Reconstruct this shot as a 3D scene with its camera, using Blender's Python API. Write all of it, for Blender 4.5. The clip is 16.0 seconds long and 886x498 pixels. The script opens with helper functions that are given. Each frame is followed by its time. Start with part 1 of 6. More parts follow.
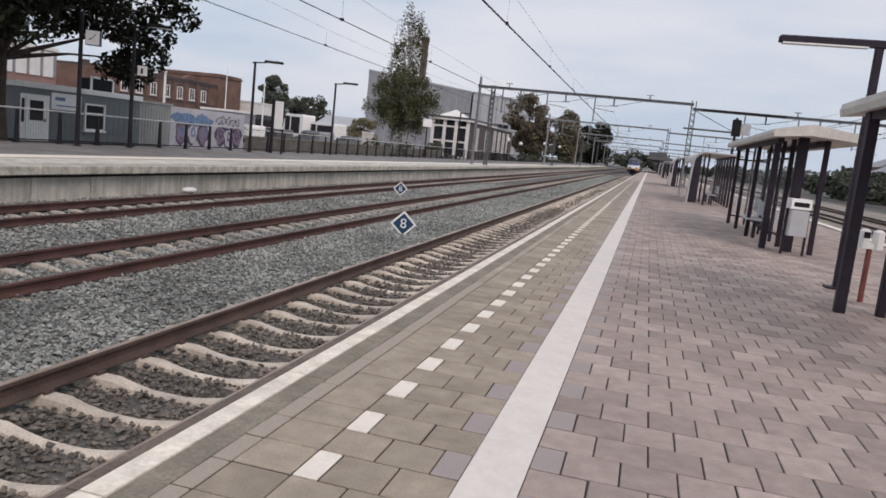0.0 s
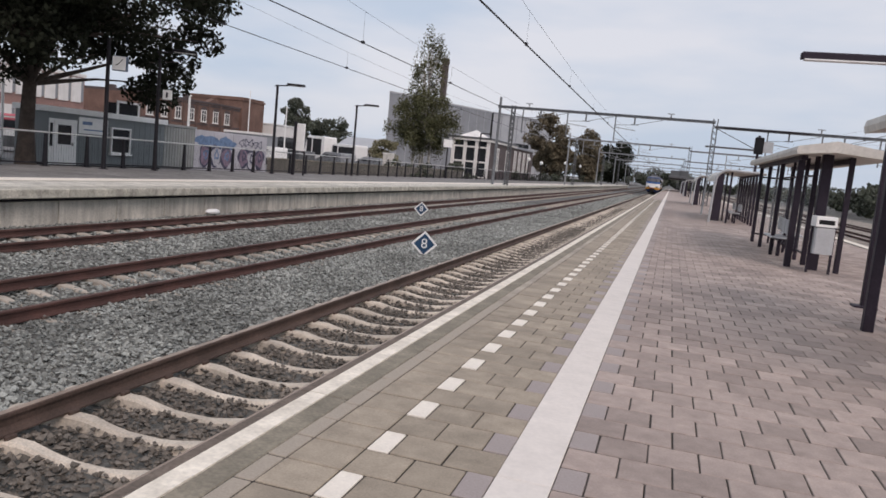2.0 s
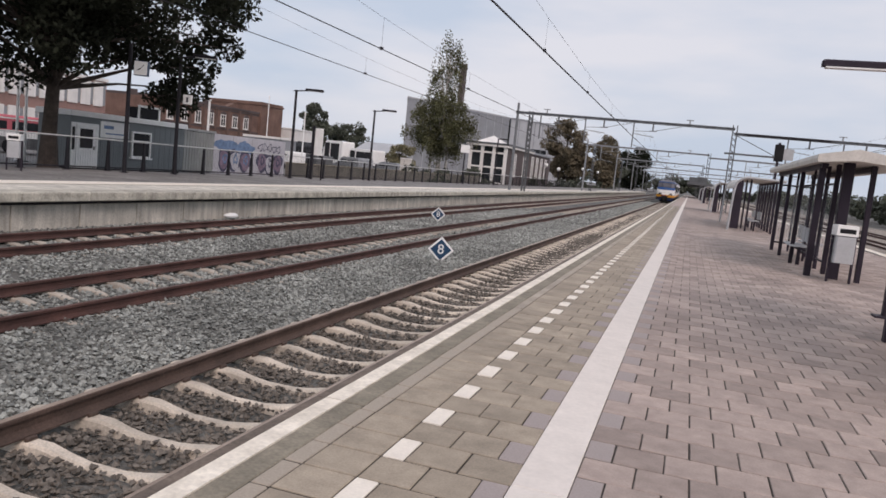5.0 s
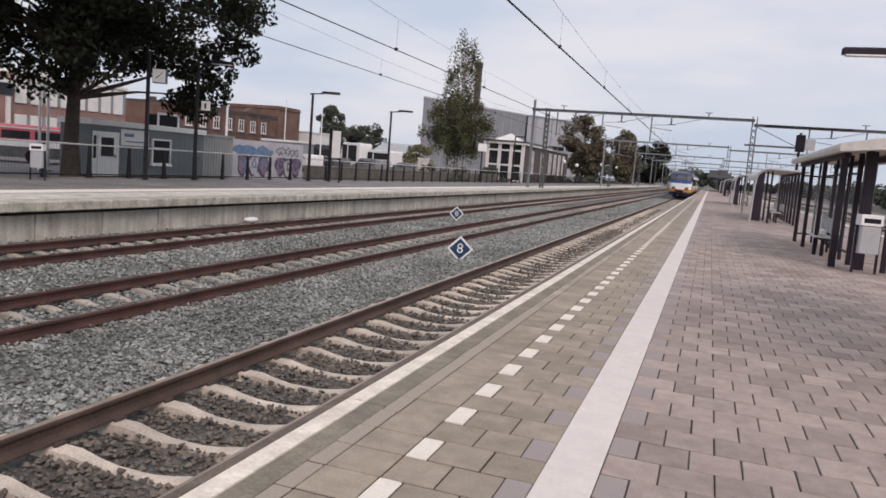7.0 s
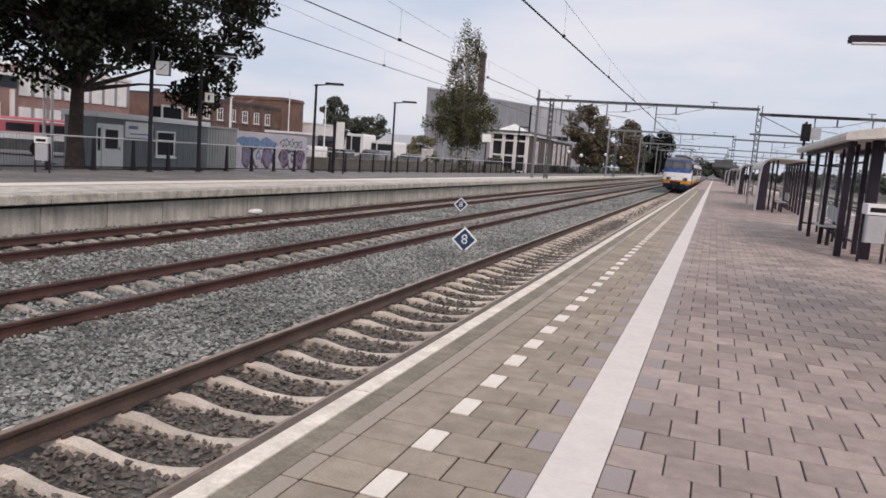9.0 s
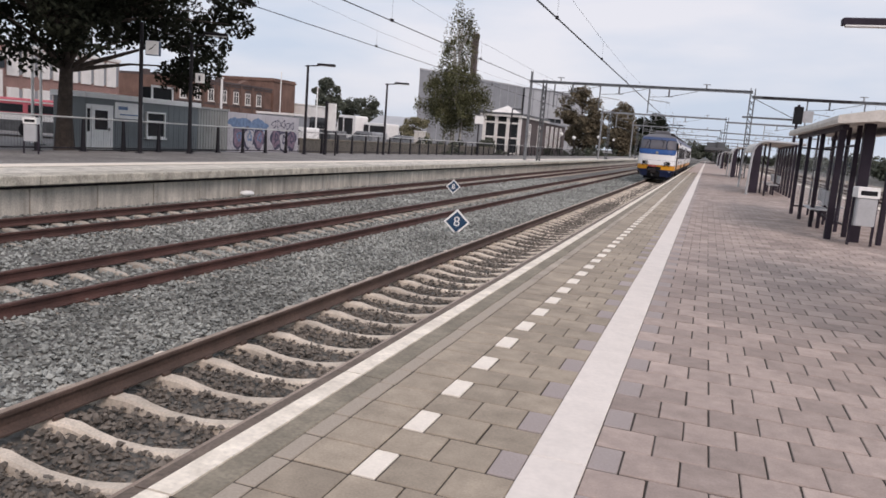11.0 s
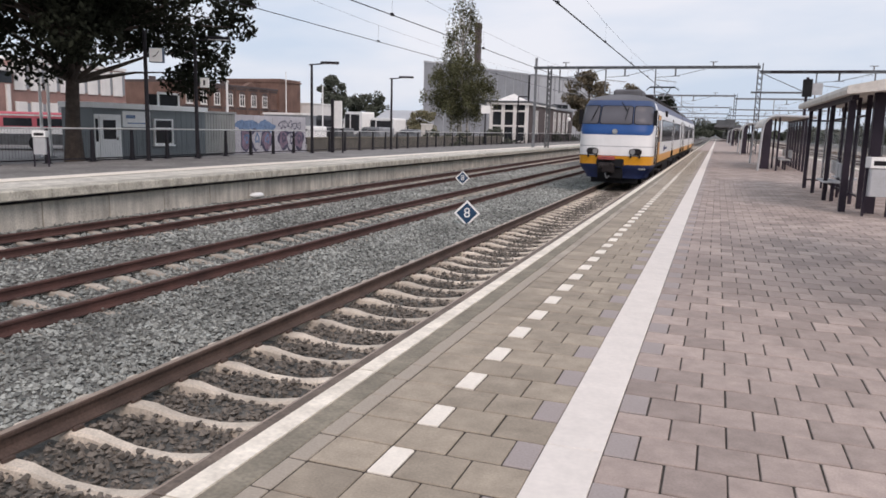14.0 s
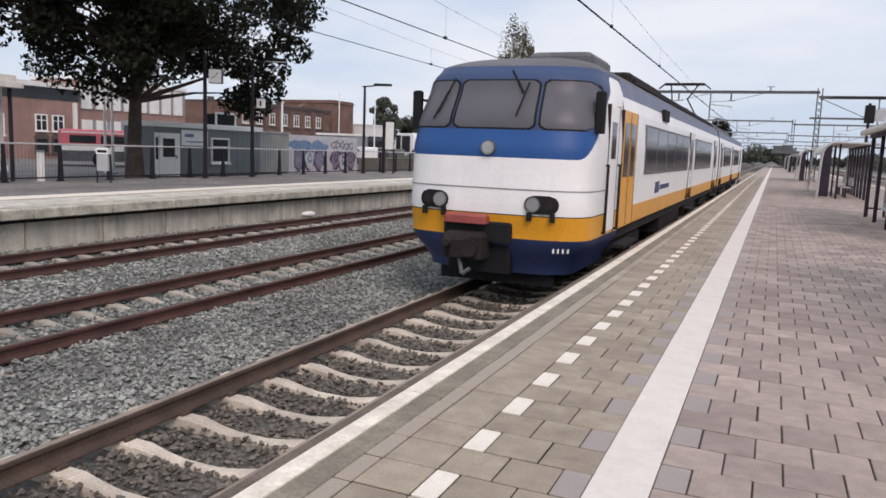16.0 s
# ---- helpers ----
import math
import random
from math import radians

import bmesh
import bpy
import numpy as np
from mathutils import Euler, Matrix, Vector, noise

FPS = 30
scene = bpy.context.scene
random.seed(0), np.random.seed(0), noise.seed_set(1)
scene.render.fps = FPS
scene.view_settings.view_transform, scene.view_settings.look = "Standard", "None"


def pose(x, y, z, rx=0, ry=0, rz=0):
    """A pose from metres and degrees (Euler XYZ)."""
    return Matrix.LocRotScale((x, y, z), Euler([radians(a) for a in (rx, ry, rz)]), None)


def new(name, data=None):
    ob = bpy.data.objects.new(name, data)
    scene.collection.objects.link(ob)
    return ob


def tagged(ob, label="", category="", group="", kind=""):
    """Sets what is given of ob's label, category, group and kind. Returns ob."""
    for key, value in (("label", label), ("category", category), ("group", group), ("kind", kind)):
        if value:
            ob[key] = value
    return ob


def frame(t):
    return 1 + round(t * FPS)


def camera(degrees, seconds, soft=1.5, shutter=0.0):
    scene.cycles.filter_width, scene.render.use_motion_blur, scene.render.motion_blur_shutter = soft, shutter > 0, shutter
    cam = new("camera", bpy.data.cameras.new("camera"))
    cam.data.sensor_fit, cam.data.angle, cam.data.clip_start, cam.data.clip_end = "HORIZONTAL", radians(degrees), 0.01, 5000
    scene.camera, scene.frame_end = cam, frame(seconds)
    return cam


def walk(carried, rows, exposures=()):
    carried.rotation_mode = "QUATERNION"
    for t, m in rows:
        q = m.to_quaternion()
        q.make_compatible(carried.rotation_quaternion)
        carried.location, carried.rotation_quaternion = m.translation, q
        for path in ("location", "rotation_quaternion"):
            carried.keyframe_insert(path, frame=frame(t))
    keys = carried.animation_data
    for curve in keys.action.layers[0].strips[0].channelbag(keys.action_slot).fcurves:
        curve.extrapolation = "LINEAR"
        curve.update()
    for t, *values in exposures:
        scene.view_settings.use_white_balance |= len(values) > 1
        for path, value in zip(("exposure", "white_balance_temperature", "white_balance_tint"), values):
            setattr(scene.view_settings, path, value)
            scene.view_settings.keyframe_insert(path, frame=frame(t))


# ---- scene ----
cam = camera(61.19, 16.0, soft=1.65)
PATH = [
    (0.0, pose(1.284, -3.149, 1.483, 82.06, -6.07, 15.43)),
    (0.5, pose(1.285, -3.150, 1.482, 83.29, -6.99, 14.24)),
    (1.0, pose(1.288, -3.151, 1.481, 82.82, -5.24, 15.47)),
    (1.5, pose(1.287, -3.150, 1.482, 83.12, -5.31, 16.61)),
    (2.0, pose(1.290, -3.153, 1.482, 83.43, -5.59, 17.00)),
    (2.5, pose(1.294, -3.156, 1.484, 84.35, -5.40, 16.87)),
    (3.0, pose(1.296, -3.151, 1.481, 82.66, -5.89, 16.34)),
    (3.5, pose(1.298, -3.150, 1.488, 83.27, -5.20, 16.47)),
    (4.0, pose(1.289, -3.156, 1.491, 84.04, -5.44, 18.35)),
    (4.2, pose(1.289, -3.158, 1.493, 83.93, -5.76, 18.32)),
    (6.3, pose(1.285, -3.164, 1.499, 83.38, -6.04, 18.44)),
    (6.5, pose(1.291, -3.163, 1.499, 83.39, -5.46, 19.24)),
    (7.0, pose(1.295, -3.162, 1.498, 83.52, -4.48, 19.65)),
    (7.5, pose(1.299, -3.161, 1.499, 83.79, -4.16, 19.86)),
    (8.0, pose(1.295, -3.158, 1.497, 83.61, -4.40, 20.30)),
    (8.5, pose(1.293, -3.164, 1.500, 83.02, -4.37, 19.83)),
    (9.0, pose(1.292, -3.161, 1.500, 82.80, -4.21, 19.95)),
    (11.5, pose(1.299, -3.155, 1.500, 81.06, -4.34, 19.32)),
    (12.0, pose(1.304, -3.153, 1.498, 80.85, -3.88, 19.40)),
    (12.5, pose(1.308, -3.146, 1.501, 81.51, -3.21, 19.21)),
    (13.0, pose(1.304, -3.141, 1.503, 81.52, -3.72, 20.19)),
    (13.5, pose(1.322, -3.133, 1.507, 81.45, -1.89, 19.59)),
    (14.0, pose(1.326, -3.127, 1.508, 80.84, -1.41, 19.96)),
    (14.5, pose(1.317, -3.117, 1.508, 80.79, -1.56, 21.41)),
    (15.0, pose(1.320, -3.117, 1.504, 80.51, -1.65, 21.48)),
    (15.5, pose(1.323, -3.117, 1.508, 81.32, -1.27, 21.96)),
    (16.0, pose(1.312, -3.119, 1.510, 82.37, -2.14, 23.75)),
]
walk(cam, PATH, exposures=[(0.0, 0.03, 6700, 21), (8.0, 0.1, 6850, 24), (16.0, 0.25, 6700, 21)])

# ---- world and light: bright overcast ----
SUN_EL, SUN_AZ = 42.0, 140.0
world = bpy.data.worlds.new("world")
scene.world = world
world.use_nodes = True
wn = world.node_tree
wn.nodes.clear()
w_out = wn.nodes.new("ShaderNodeOutputWorld")
w_bg = wn.nodes.new("ShaderNodeBackground")
w_sky = wn.nodes.new("ShaderNodeTexSky")
w_sky.sky_type = "NISHITA"
w_sky.sun_disc = False
w_sky.sun_elevation = radians(SUN_EL)
w_sky.sun_rotation = radians(SUN_AZ)
w_sky.dust_density = 3.0
w_bg.inputs["Strength"].default_value = 0.1
w_co = wn.nodes.new("ShaderNodeTexCoord")
w_map = wn.nodes.new("ShaderNodeMapping")
w_map.inputs["Scale"].default_value = (1.0, 1.0, 4.0)
w_no = wn.nodes.new("ShaderNodeTexNoise")
w_no.inputs["Scale"].default_value = 2.1
w_no.inputs["Detail"].default_value = 5
w_no.inputs["Roughness"].default_value = 0.5
w_ra = wn.nodes.new("ShaderNodeValToRGB")
w_ra.color_ramp.elements[0].position = 0.39
w_ra.color_ramp.elements[0].color = (5.05, 6.4, 7.5, 1)
w_ra.color_ramp.elements[1].position = 0.6
w_ra.color_ramp.elements[1].color = (7.0, 7.75, 8.15, 1)
w_mix = wn.nodes.new("ShaderNodeMixRGB")
w_mix.inputs["Fac"].default_value = 0.9
wn.links.new(w_co.outputs["Generated"], w_map.inputs["Vector"])
wn.links.new(w_map.outputs["Vector"], w_no.inputs["Vector"])
wn.links.new(w_no.outputs["Fac"], w_ra.inputs["Fac"])
wn.links.new(w_sky.outputs["Color"], w_mix.inputs["Color1"])
wn.links.new(w_ra.outputs["Color"], w_mix.inputs["Color2"])
wn.links.new(w_mix.outputs["Color"], w_bg.inputs["Color"])
wn.links.new(w_bg.outputs["Background"], w_out.inputs["Surface"])

sun = new("sun", bpy.data.lights.new("sun", "SUN"))
sun.data.energy = 1.55
sun.data.angle = radians(30)
sun.data.color = (1.0, 0.91, 0.83)
sun.matrix_basis = pose(0, 0, 30, 90 - SUN_EL, 0, 180 - SUN_AZ)


# ---- materials ----
def mat(name, color, rough=0.7, metal=0.0, vary=0.15, scale=3.0, fine=40.0, bump=0.15, spot=None, island=0.0, obj=0.0, stain=0.0, alpha=1.0, bump_dist=0.01, spec=0.5, emit=0.0):
    """Two scales of colour variation, fine relief, and optional second colour, per-piece variation and streaks."""
    m = bpy.data.materials.new(name)
    m.use_nodes = True
    nt = m.node_tree
    b = nt.nodes["Principled BSDF"]
    b.inputs["Roughness"].default_value = rough
    b.inputs["Metallic"].default_value = metal
    b.inputs["Specular IOR Level"].default_value = spec
    co = nt.nodes.new("ShaderNodeTexCoord")
    n1 = nt.nodes.new("ShaderNodeTexNoise")
    n1.inputs["Scale"].default_value = scale
    n1.inputs["Detail"].default_value = 4
    n2 = nt.nodes.new("ShaderNodeTexNoise")
    n2.inputs["Scale"].default_value = fine
    n2.inputs["Detail"].default_value = 3
    where = co.outputs["Object"]
    if obj:
        # every piece takes its own cut of the pattern
        oi = nt.nodes.new("ShaderNodeObjectInfo")
        sh = nt.nodes.new("ShaderNodeVectorMath")
        sh.operation = "MULTIPLY_ADD"
        sh.inputs[1].default_value = (37.0, 53.0, 11.0)
        nt.links.new(oi.outputs["Random"], sh.inputs[0])
        nt.links.new(where, sh.inputs[2])
        where = sh.outputs["Vector"]
    nt.links.new(where, n1.inputs["Vector"])
    nt.links.new(where, n2.inputs["Vector"])
    ramp = nt.nodes.new("ShaderNodeValToRGB")
    lo = [max(0, c * (1 - vary)) for c in color]
    hi = [min(1, c * (1 + vary)) for c in color]
    ramp.color_ramp.elements[0].position, ramp.color_ramp.elements[1].position = 0.3, 0.7
    ramp.color_ramp.elements[0].color = (*(spot or lo), 1)
    ramp.color_ramp.elements[1].color = (*hi, 1)
    nt.links.new(n1.outputs["Fac"], ramp.inputs["Fac"])
    mul = nt.nodes.new("ShaderNodeMixRGB")
    mul.blend_type = "MULTIPLY"
    mul.inputs["Fac"].default_value = 1.0
    r2 = nt.nodes.new("ShaderNodeMapRange")
    r2.inputs["From Min"].default_value, r2.inputs["From Max"].default_value = 0.25, 0.75
    r2.inputs["To Min"].default_value, r2.inputs["To Max"].default_value = 1 - vary, 1 + vary
    nt.links.new(n2.outputs["Fac"], r2.inputs["Value"])
    nt.links.new(ramp.outputs["Color"], mul.inputs["Color1"])
    nt.links.new(r2.outputs["Result"], mul.inputs["Color2"])
    last = mul.outputs["Color"]

    def times(value, lo_, hi_):
        mr = nt.nodes.new("ShaderNodeMapRange")
        mr.inputs["To Min"].default_value, mr.inputs["To Max"].default_value = lo_, hi_
        nt.links.new(value, mr.inputs["Value"])
        mm = nt.nodes.new("ShaderNodeMixRGB")
        mm.blend_type = "MULTIPLY"
        mm.inputs["Fac"].default_value = 1.0
        nt.links.new(last, mm.inputs["Color1"])
        nt.links.new(mr.outputs["Result"], mm.inputs["Color2"])
        return mm.outputs["Color"]

    if island:
        g = nt.nodes.new("ShaderNodeNewGeometry")
        last = times(g.outputs["Random Per Island"], 1 - island, 1 + island)
    if obj:
        g = nt.nodes.new("ShaderNodeObjectInfo")
        last = times(g.outputs["Random"], 1 - obj, 1 + obj)
    if stain:
        sm = nt.nodes.new("ShaderNodeMapping")
        sm.inputs["Scale"].default_value = (4.0, 4.0, 0.35)
        sn = nt.nodes.new("ShaderNodeTexNoise")
        sn.inputs["Scale"].default_value = 1.5
        sn.inputs["Detail"].default_value = 6
        nt.links.new(where, sm.inputs["Vector"])
        nt.links.new(sm.outputs["Vector"], sn.inputs["Vector"])
        last = times(sn.outputs["Fac"], 1 - stain * 1.6, 1 + stain)
    nt.links.new(last, b.inputs["Base Color"])
    if bump:
        bp = nt.nodes.new("ShaderNodeBump")
        bp.inputs["Strength"].default_value = bump
        bp.inputs["Distance"].default_value = bump_dist
        nt.links.new(n2.outputs["Fac"], bp.inputs["Height"])
        nt.links.new(bp.outputs["Normal"], b.inputs["Normal"])
    if emit:
        b.inputs["Emission Color"].default_value = (*color, 1)
        b.inputs["Emission Strength"].default_value = emit
    if alpha < 1:
        b.inputs["Alpha"].default_value = alpha
    return m


TILE = mat("concrete_tile", (0.365, 0.293, 0.258), 0.85, vary=0.12, scale=1.2, fine=90, bump=0.2, island=0.22, stain=0.14, bump_dist=0.003)
TILE_OBJ = mat("concrete_tile_near", (0.365, 0.293, 0.258), 0.85, vary=0.12, scale=9, fine=90, bump=0.2, obj=0.2, stain=0.14, bump_dist=0.003)
TILE_L = mat("weathered_edge_tile", (0.33, 0.278, 0.215), 0.85, vary=0.16, scale=1.2, fine=90, bump=0.2, island=0.13, stain=0.16, bump_dist=0.003)
TILE_L_OBJ = mat("weathered_edge_tile_near", (0.33, 0.278, 0.215), 0.85, vary=0.16, scale=6, fine=90, bump=0.2, obj=0.11, stain=0.16, bump_dist=0.003)
TILE_PALE = mat("pale_edge_tile", (0.36, 0.312, 0.255), 0.85, vary=0.15, scale=1.5, fine=80, island=0.12, bump=0.2, bump_dist=0.003)
TILE_GREY = mat("grey_half_tile", (0.335, 0.29, 0.275), 0.85, vary=0.12, scale=2, fine=80, island=0.12, bump=0.2, bump_dist=0.003)
WHITE_TILE = mat("white_tile", (0.78, 0.72, 0.63), 0.8, vary=0.06, scale=6, fine=60, bump=0.15, island=0.06, stain=0.06, bump_dist=0.003)
LINE = mat("white_ribbed_line", (0.72, 0.665, 0.61), 0.8, vary=0.05, scale=0.8, fine=30, bump=0.1, stain=0.1, bump_dist=0.003)
COPING = mat("concrete_coping", (0.235, 0.208, 0.16), 0.9, vary=0.22, scale=3, fine=45, bump=0.35, stain=0.25, bump_dist=0.004)
LIP = mat("dark_worn_coping_lip", (0.15, 0.118, 0.095), 0.9, vary=0.3, scale=4, fine=45, bump=0.4, stain=0.25, bump_dist=0.004)
WHITE_EDGE = mat("worn_white_paint", (0.76, 0.7, 0.6), 0.8, vary=0.14, scale=7, fine=35, bump=0.35, spot=(0.6, 0.545, 0.46), bump_dist=0.003)
JOINT = mat("sandy_joint", (0.04, 0.034, 0.028), 1.0, vary=0.3, scale=3, fine=120, bump=0.3)
GROUND = mat("ballast_ground", (0.12, 0.118, 0.108), 0.95, vary=0.35, scale=0.6, fine=22, bump=0.9, bump_dist=0.04)
BED_PALE = mat("pale_brown_ballast", (0.27, 0.235, 0.2), 0.95, vary=0.35, scale=0.6, fine=22, bump=0.9, bump_dist=0.04)
STONE = mat("ballast_stone", (0.225, 0.235, 0.218), 0.9, vary=0.3, scale=0.7, fine=60, bump=0.2, island=0.55)
STONE_RUST = mat("brown_ballast_stone", (0.15, 0.132, 0.112), 0.9, vary=0.25, scale=0.7, fine=60, bump=0.2, island=0.4)
RAIL = mat("rusty_rail_side", (0.068, 0.031, 0.025), 0.85, vary=0.3, scale=2, fine=50, bump=0.25)
RAIL_DARK = mat("used_rail_side", (0.08, 0.052, 0.041), 0.8, vary=0.3, scale=2, fine=50, bump=0.25)
RAIL_TOP = mat("polished_rail_head", (0.36, 0.28, 0.225), 0.5, metal=0.4, vary=0.2, scale=2, fine=60, bump=0.05)
RAIL_RUST_TOP = mat("rusty_rail_head", (0.115, 0.062, 0.05), 0.6, metal=0.3, vary=0.2, scale=2, fine=60, bump=0.1)
SLEEPER = mat("concrete_sleeper", (0.54, 0.475, 0.395), 0.9, vary=0.24, scale=3, fine=60, bump=0.3, obj=0.12)
SLEEPER_OLD = mat("old_concrete_sleeper", (0.36, 0.32, 0.27), 0.9, vary=0.2, scale=3, fine=60, bump=0.3, obj=0.12)
WALL_CONC = mat("stained_concrete_wall", (0.54, 0.505, 0.44), 0.9, vary=0.2, scale=1.6, fine=30, bump=0.2, stain=0.38, obj=0.08)
COPE_EDGE = mat("mossy_concrete_coping", (0.47, 0.445, 0.375), 0.9, vary=0.3, scale=3.5, fine=25, bump=0.35, obj=0.12, stain=0.3)
COPE_FAR = mat("pale_concrete_coping", (0.56, 0.53, 0.465), 0.9, vary=0.26, scale=2.5, fine=30, bump=0.3, obj=0.1, stain=0.12)
# dark steel paint; BLACK also colours the strip of shade below the far coping
BLACK = mat("dark_steel_and_gap_shade", (0.02, 0.018, 0.022), 0.55, metal=0.1, vary=0.25, scale=2, fine=50, bump=0.08, spec=0.25)
PURPLE = mat("dark_plum_steel", (0.027, 0.02, 0.03), 0.55, metal=0.1, vary=0.25, scale=2, fine=50, bump=0.08, spec=0.25)
# galvanised fittings; also the haze-paled steel of the far gantries
GALV = mat("galvanised_and_hazed_steel", (0.3, 0.31, 0.32), 0.55, metal=0.5, vary=0.2, scale=3, fine=30, bump=0.1)
GALV_PALE = mat("pale_galvanised_rail", (0.5, 0.5, 0.49), 0.5, metal=0.2, vary=0.15, scale=3, fine=30, bump=0.05)
GALV_MID = mat("grey_gantry_steel", (0.17, 0.18, 0.19), 0.65, metal=0.3, vary=0.25, scale=3, fine=30, bump=0.1)
GALV_DARK = mat("weathered_steel", (0.12, 0.125, 0.13), 0.65, metal=0.4, vary=0.25, scale=3, fine=30, bump=0.1)
ROOF_WHITE = mat("off_white_roof_panel", (0.6, 0.57, 0.52), 0.7, vary=0.1, scale=1.5, fine=20, bump=0.05, stain=0.15)
ROOF_UNDER = mat("pale_roof_soffit", (0.52, 0.48, 0.44), 0.75, vary=0.1, scale=1.5, fine=20, bump=0.05)
GLASS = mat("pane_glass", (0.75, 0.8, 0.8), 0.05, vary=0.02, alpha=0.08, bump=0, spec=0.3)
BIN_GREY = mat("light_grey_bin_metal", (0.42, 0.43, 0.44), 0.5, metal=0.2, vary=0.08, scale=4, fine=50, bump=0.05)
WHITE_MET = mat("white_enamel", (0.8, 0.8, 0.78), 0.45, vary=0.06, scale=4, fine=40, bump=0.03)
SIGN_BLUE = mat("dark_blue_sign", (0.012, 0.05, 0.11), 0.4, vary=0.1, scale=5, fine=40, bump=0.02)
RED_POST = mat("faded_red_post", (0.21, 0.062, 0.048), 0.6, vary=0.2, scale=4, fine=50, bump=0.1)
BRICK = mat("red_brick", (0.17, 0.1, 0.078), 0.9, vary=0.25, scale=0.6, fine=14, bump=0.4, stain=0.15)
BRICK_PINK = mat("pale_red_brick", (0.3, 0.185, 0.16), 0.9, vary=0.2, scale=0.6, fine=14, bump=0.4, stain=0.1)
WALL_BROWN = mat("brown_grey_rendered_wall", (0.15, 0.136, 0.116), 0.9, vary=0.2, scale=1.2, fine=25, bump=0.2, stain=0.2)
LEAF_YELLOW = mat("yellow_green_leaf", (0.19, 0.175, 0.105), 0.8, spec=0.2, vary=0.3, scale=0.5, fine=6, bump=0, island=0.4)
BRICK_BAND = mat("brown_brick", (0.13, 0.08, 0.064), 0.9, vary=0.3, scale=0.8, fine=14, bump=0.4, stain=0.2)
BRICK_DARK = mat("dark_brick", (0.09, 0.07, 0.068), 0.9, vary=0.25, scale=0.6, fine=14, bump=0.4)
PANEL_WHITE = mat("white_facade_panel", (0.74, 0.72, 0.69), 0.7, vary=0.08, scale=1, fine=20, bump=0.05, stain=0.1)
DARK_GLASS = mat("dark_window_glass", (0.025, 0.028, 0.032), 0.12, vary=0.2, scale=0.7, fine=5, bump=0)
GREY_CLAD = mat("grey_metal_cladding", (0.26, 0.27, 0.285), 0.55, metal=0.1, vary=0.1, scale=0.4, fine=10, bump=0.1, stain=0.1)
GREY_LIGHT = mat("light_grey_cladding", (0.4, 0.415, 0.435), 0.6, metal=0.1, vary=0.08, scale=0.4, fine=10, bump=0.1, stain=0.1)
CABIN_GREY = mat("slate_grey_cabin_panel", (0.15, 0.17, 0.175), 0.6, vary=0.1, scale=1, fine=25, bump=0.08)
CONTAINER = mat("grey_corrugated_steel", (0.3, 0.31, 0.3), 0.6, metal=0.1, vary=0.12, scale=1, fine=25, bump=0.1, stain=0.15)
WALL_PALE = mat("pale_painted_wall", (0.47, 0.46, 0.49), 0.8, vary=0.1, scale=1, fine=25, bump=0.1, stain=0.15)
PAINT_BLUE = mat("faded_blue_spray_paint", (0.13, 0.2, 0.32), 0.7, vary=0.3, scale=3, fine=25, bump=0.05)
PAINT_PINK = mat("faded_pink_spray_paint", (0.21, 0.15, 0.2), 0.7, vary=0.3, scale=3, fine=25, bump=0.05)
PAINT_DARK = mat("dark_spray_paint", (0.06, 0.06, 0.1), 0.7, vary=0.3, scale=3, fine=25, bump=0.05)
BUS_RED = mat("red_bus_paint", (0.6, 0.14, 0.17), 0.4, vary=0.06, bump=0)
ASPHALT = mat("grey_asphalt", (0.16, 0.157, 0.155), 0.9, vary=0.2, scale=0.5, fine=60, bump=0.3)
PAVE_FAR = mat("grey_platform_paving", (0.2, 0.19, 0.18), 0.9, vary=0.3, scale=0.6, fine=9, bump=0.3, stain=0.22)
BARK = mat("dark_bark", (0.055, 0.042, 0.034), 0.95, vary=0.35, scale=5, fine=30, bump=0.6, bump_dist=0.03)
BARK_BIRCH = mat("white_birch_bark", (0.5, 0.48, 0.44), 0.9, vary=0.25, scale=4, fine=12, bump=0.3, spot=(0.12, 0.11, 0.1))
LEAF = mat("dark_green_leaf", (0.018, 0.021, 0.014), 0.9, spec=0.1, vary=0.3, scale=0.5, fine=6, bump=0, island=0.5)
LEAF_BIRCH = mat("grey_green_birch_leaf", (0.088, 0.09, 0.046), 0.8, spec=0.2, vary=0.3, scale=0.5, fine=6, bump=0, island=0.5)
LEAF_BROWN = mat("olive_brown_leaf", (0.135, 0.112, 0.075), 0.8, spec=0.2, vary=0.35, scale=0.3, fine=6, bump=0, island=0.5)
LEAF_FAR = mat("far_foliage", (0.06, 0.07, 0.048), 0.7, vary=0.3, scale=0.1, fine=2, bump=0, island=0.4)
T_WHITE = mat("train_white_paint", (0.8, 0.8, 0.79), 0.32, vary=0.04, scale=1.5, fine=20, bump=0.01, stain=0.05)
T_BLUE = mat("train_blue_paint", (0.02, 0.08, 0.25), 0.45, vary=0.06, scale=1.5, fine=20, bump=0.01, spec=0.25)
# the belt's blue again, with the hood's shade darkened and greyed into it
T_BLUE_SHADED = mat("train_blue_hood_shaded", (0.045, 0.075, 0.16), 0.5, vary=0.08, scale=1.5, fine=20, bump=0.01, spec=0.25)
T_RAIL = mat("grey_blue_cantrail", (0.11, 0.125, 0.2), 0.5, vary=0.15, scale=1.5, fine=20, bump=0.02, stain=0.1)
T_NAVY = mat("train_dark_blue_skirt", (0.02, 0.034, 0.105), 0.5, vary=0.2, scale=2, fine=20, bump=0.03)
T_YELLOW = mat("train_yellow_paint", (0.72, 0.32, 0.02), 0.35, vary=0.06, scale=1.5, fine=20, bump=0.01, stain=0.06)
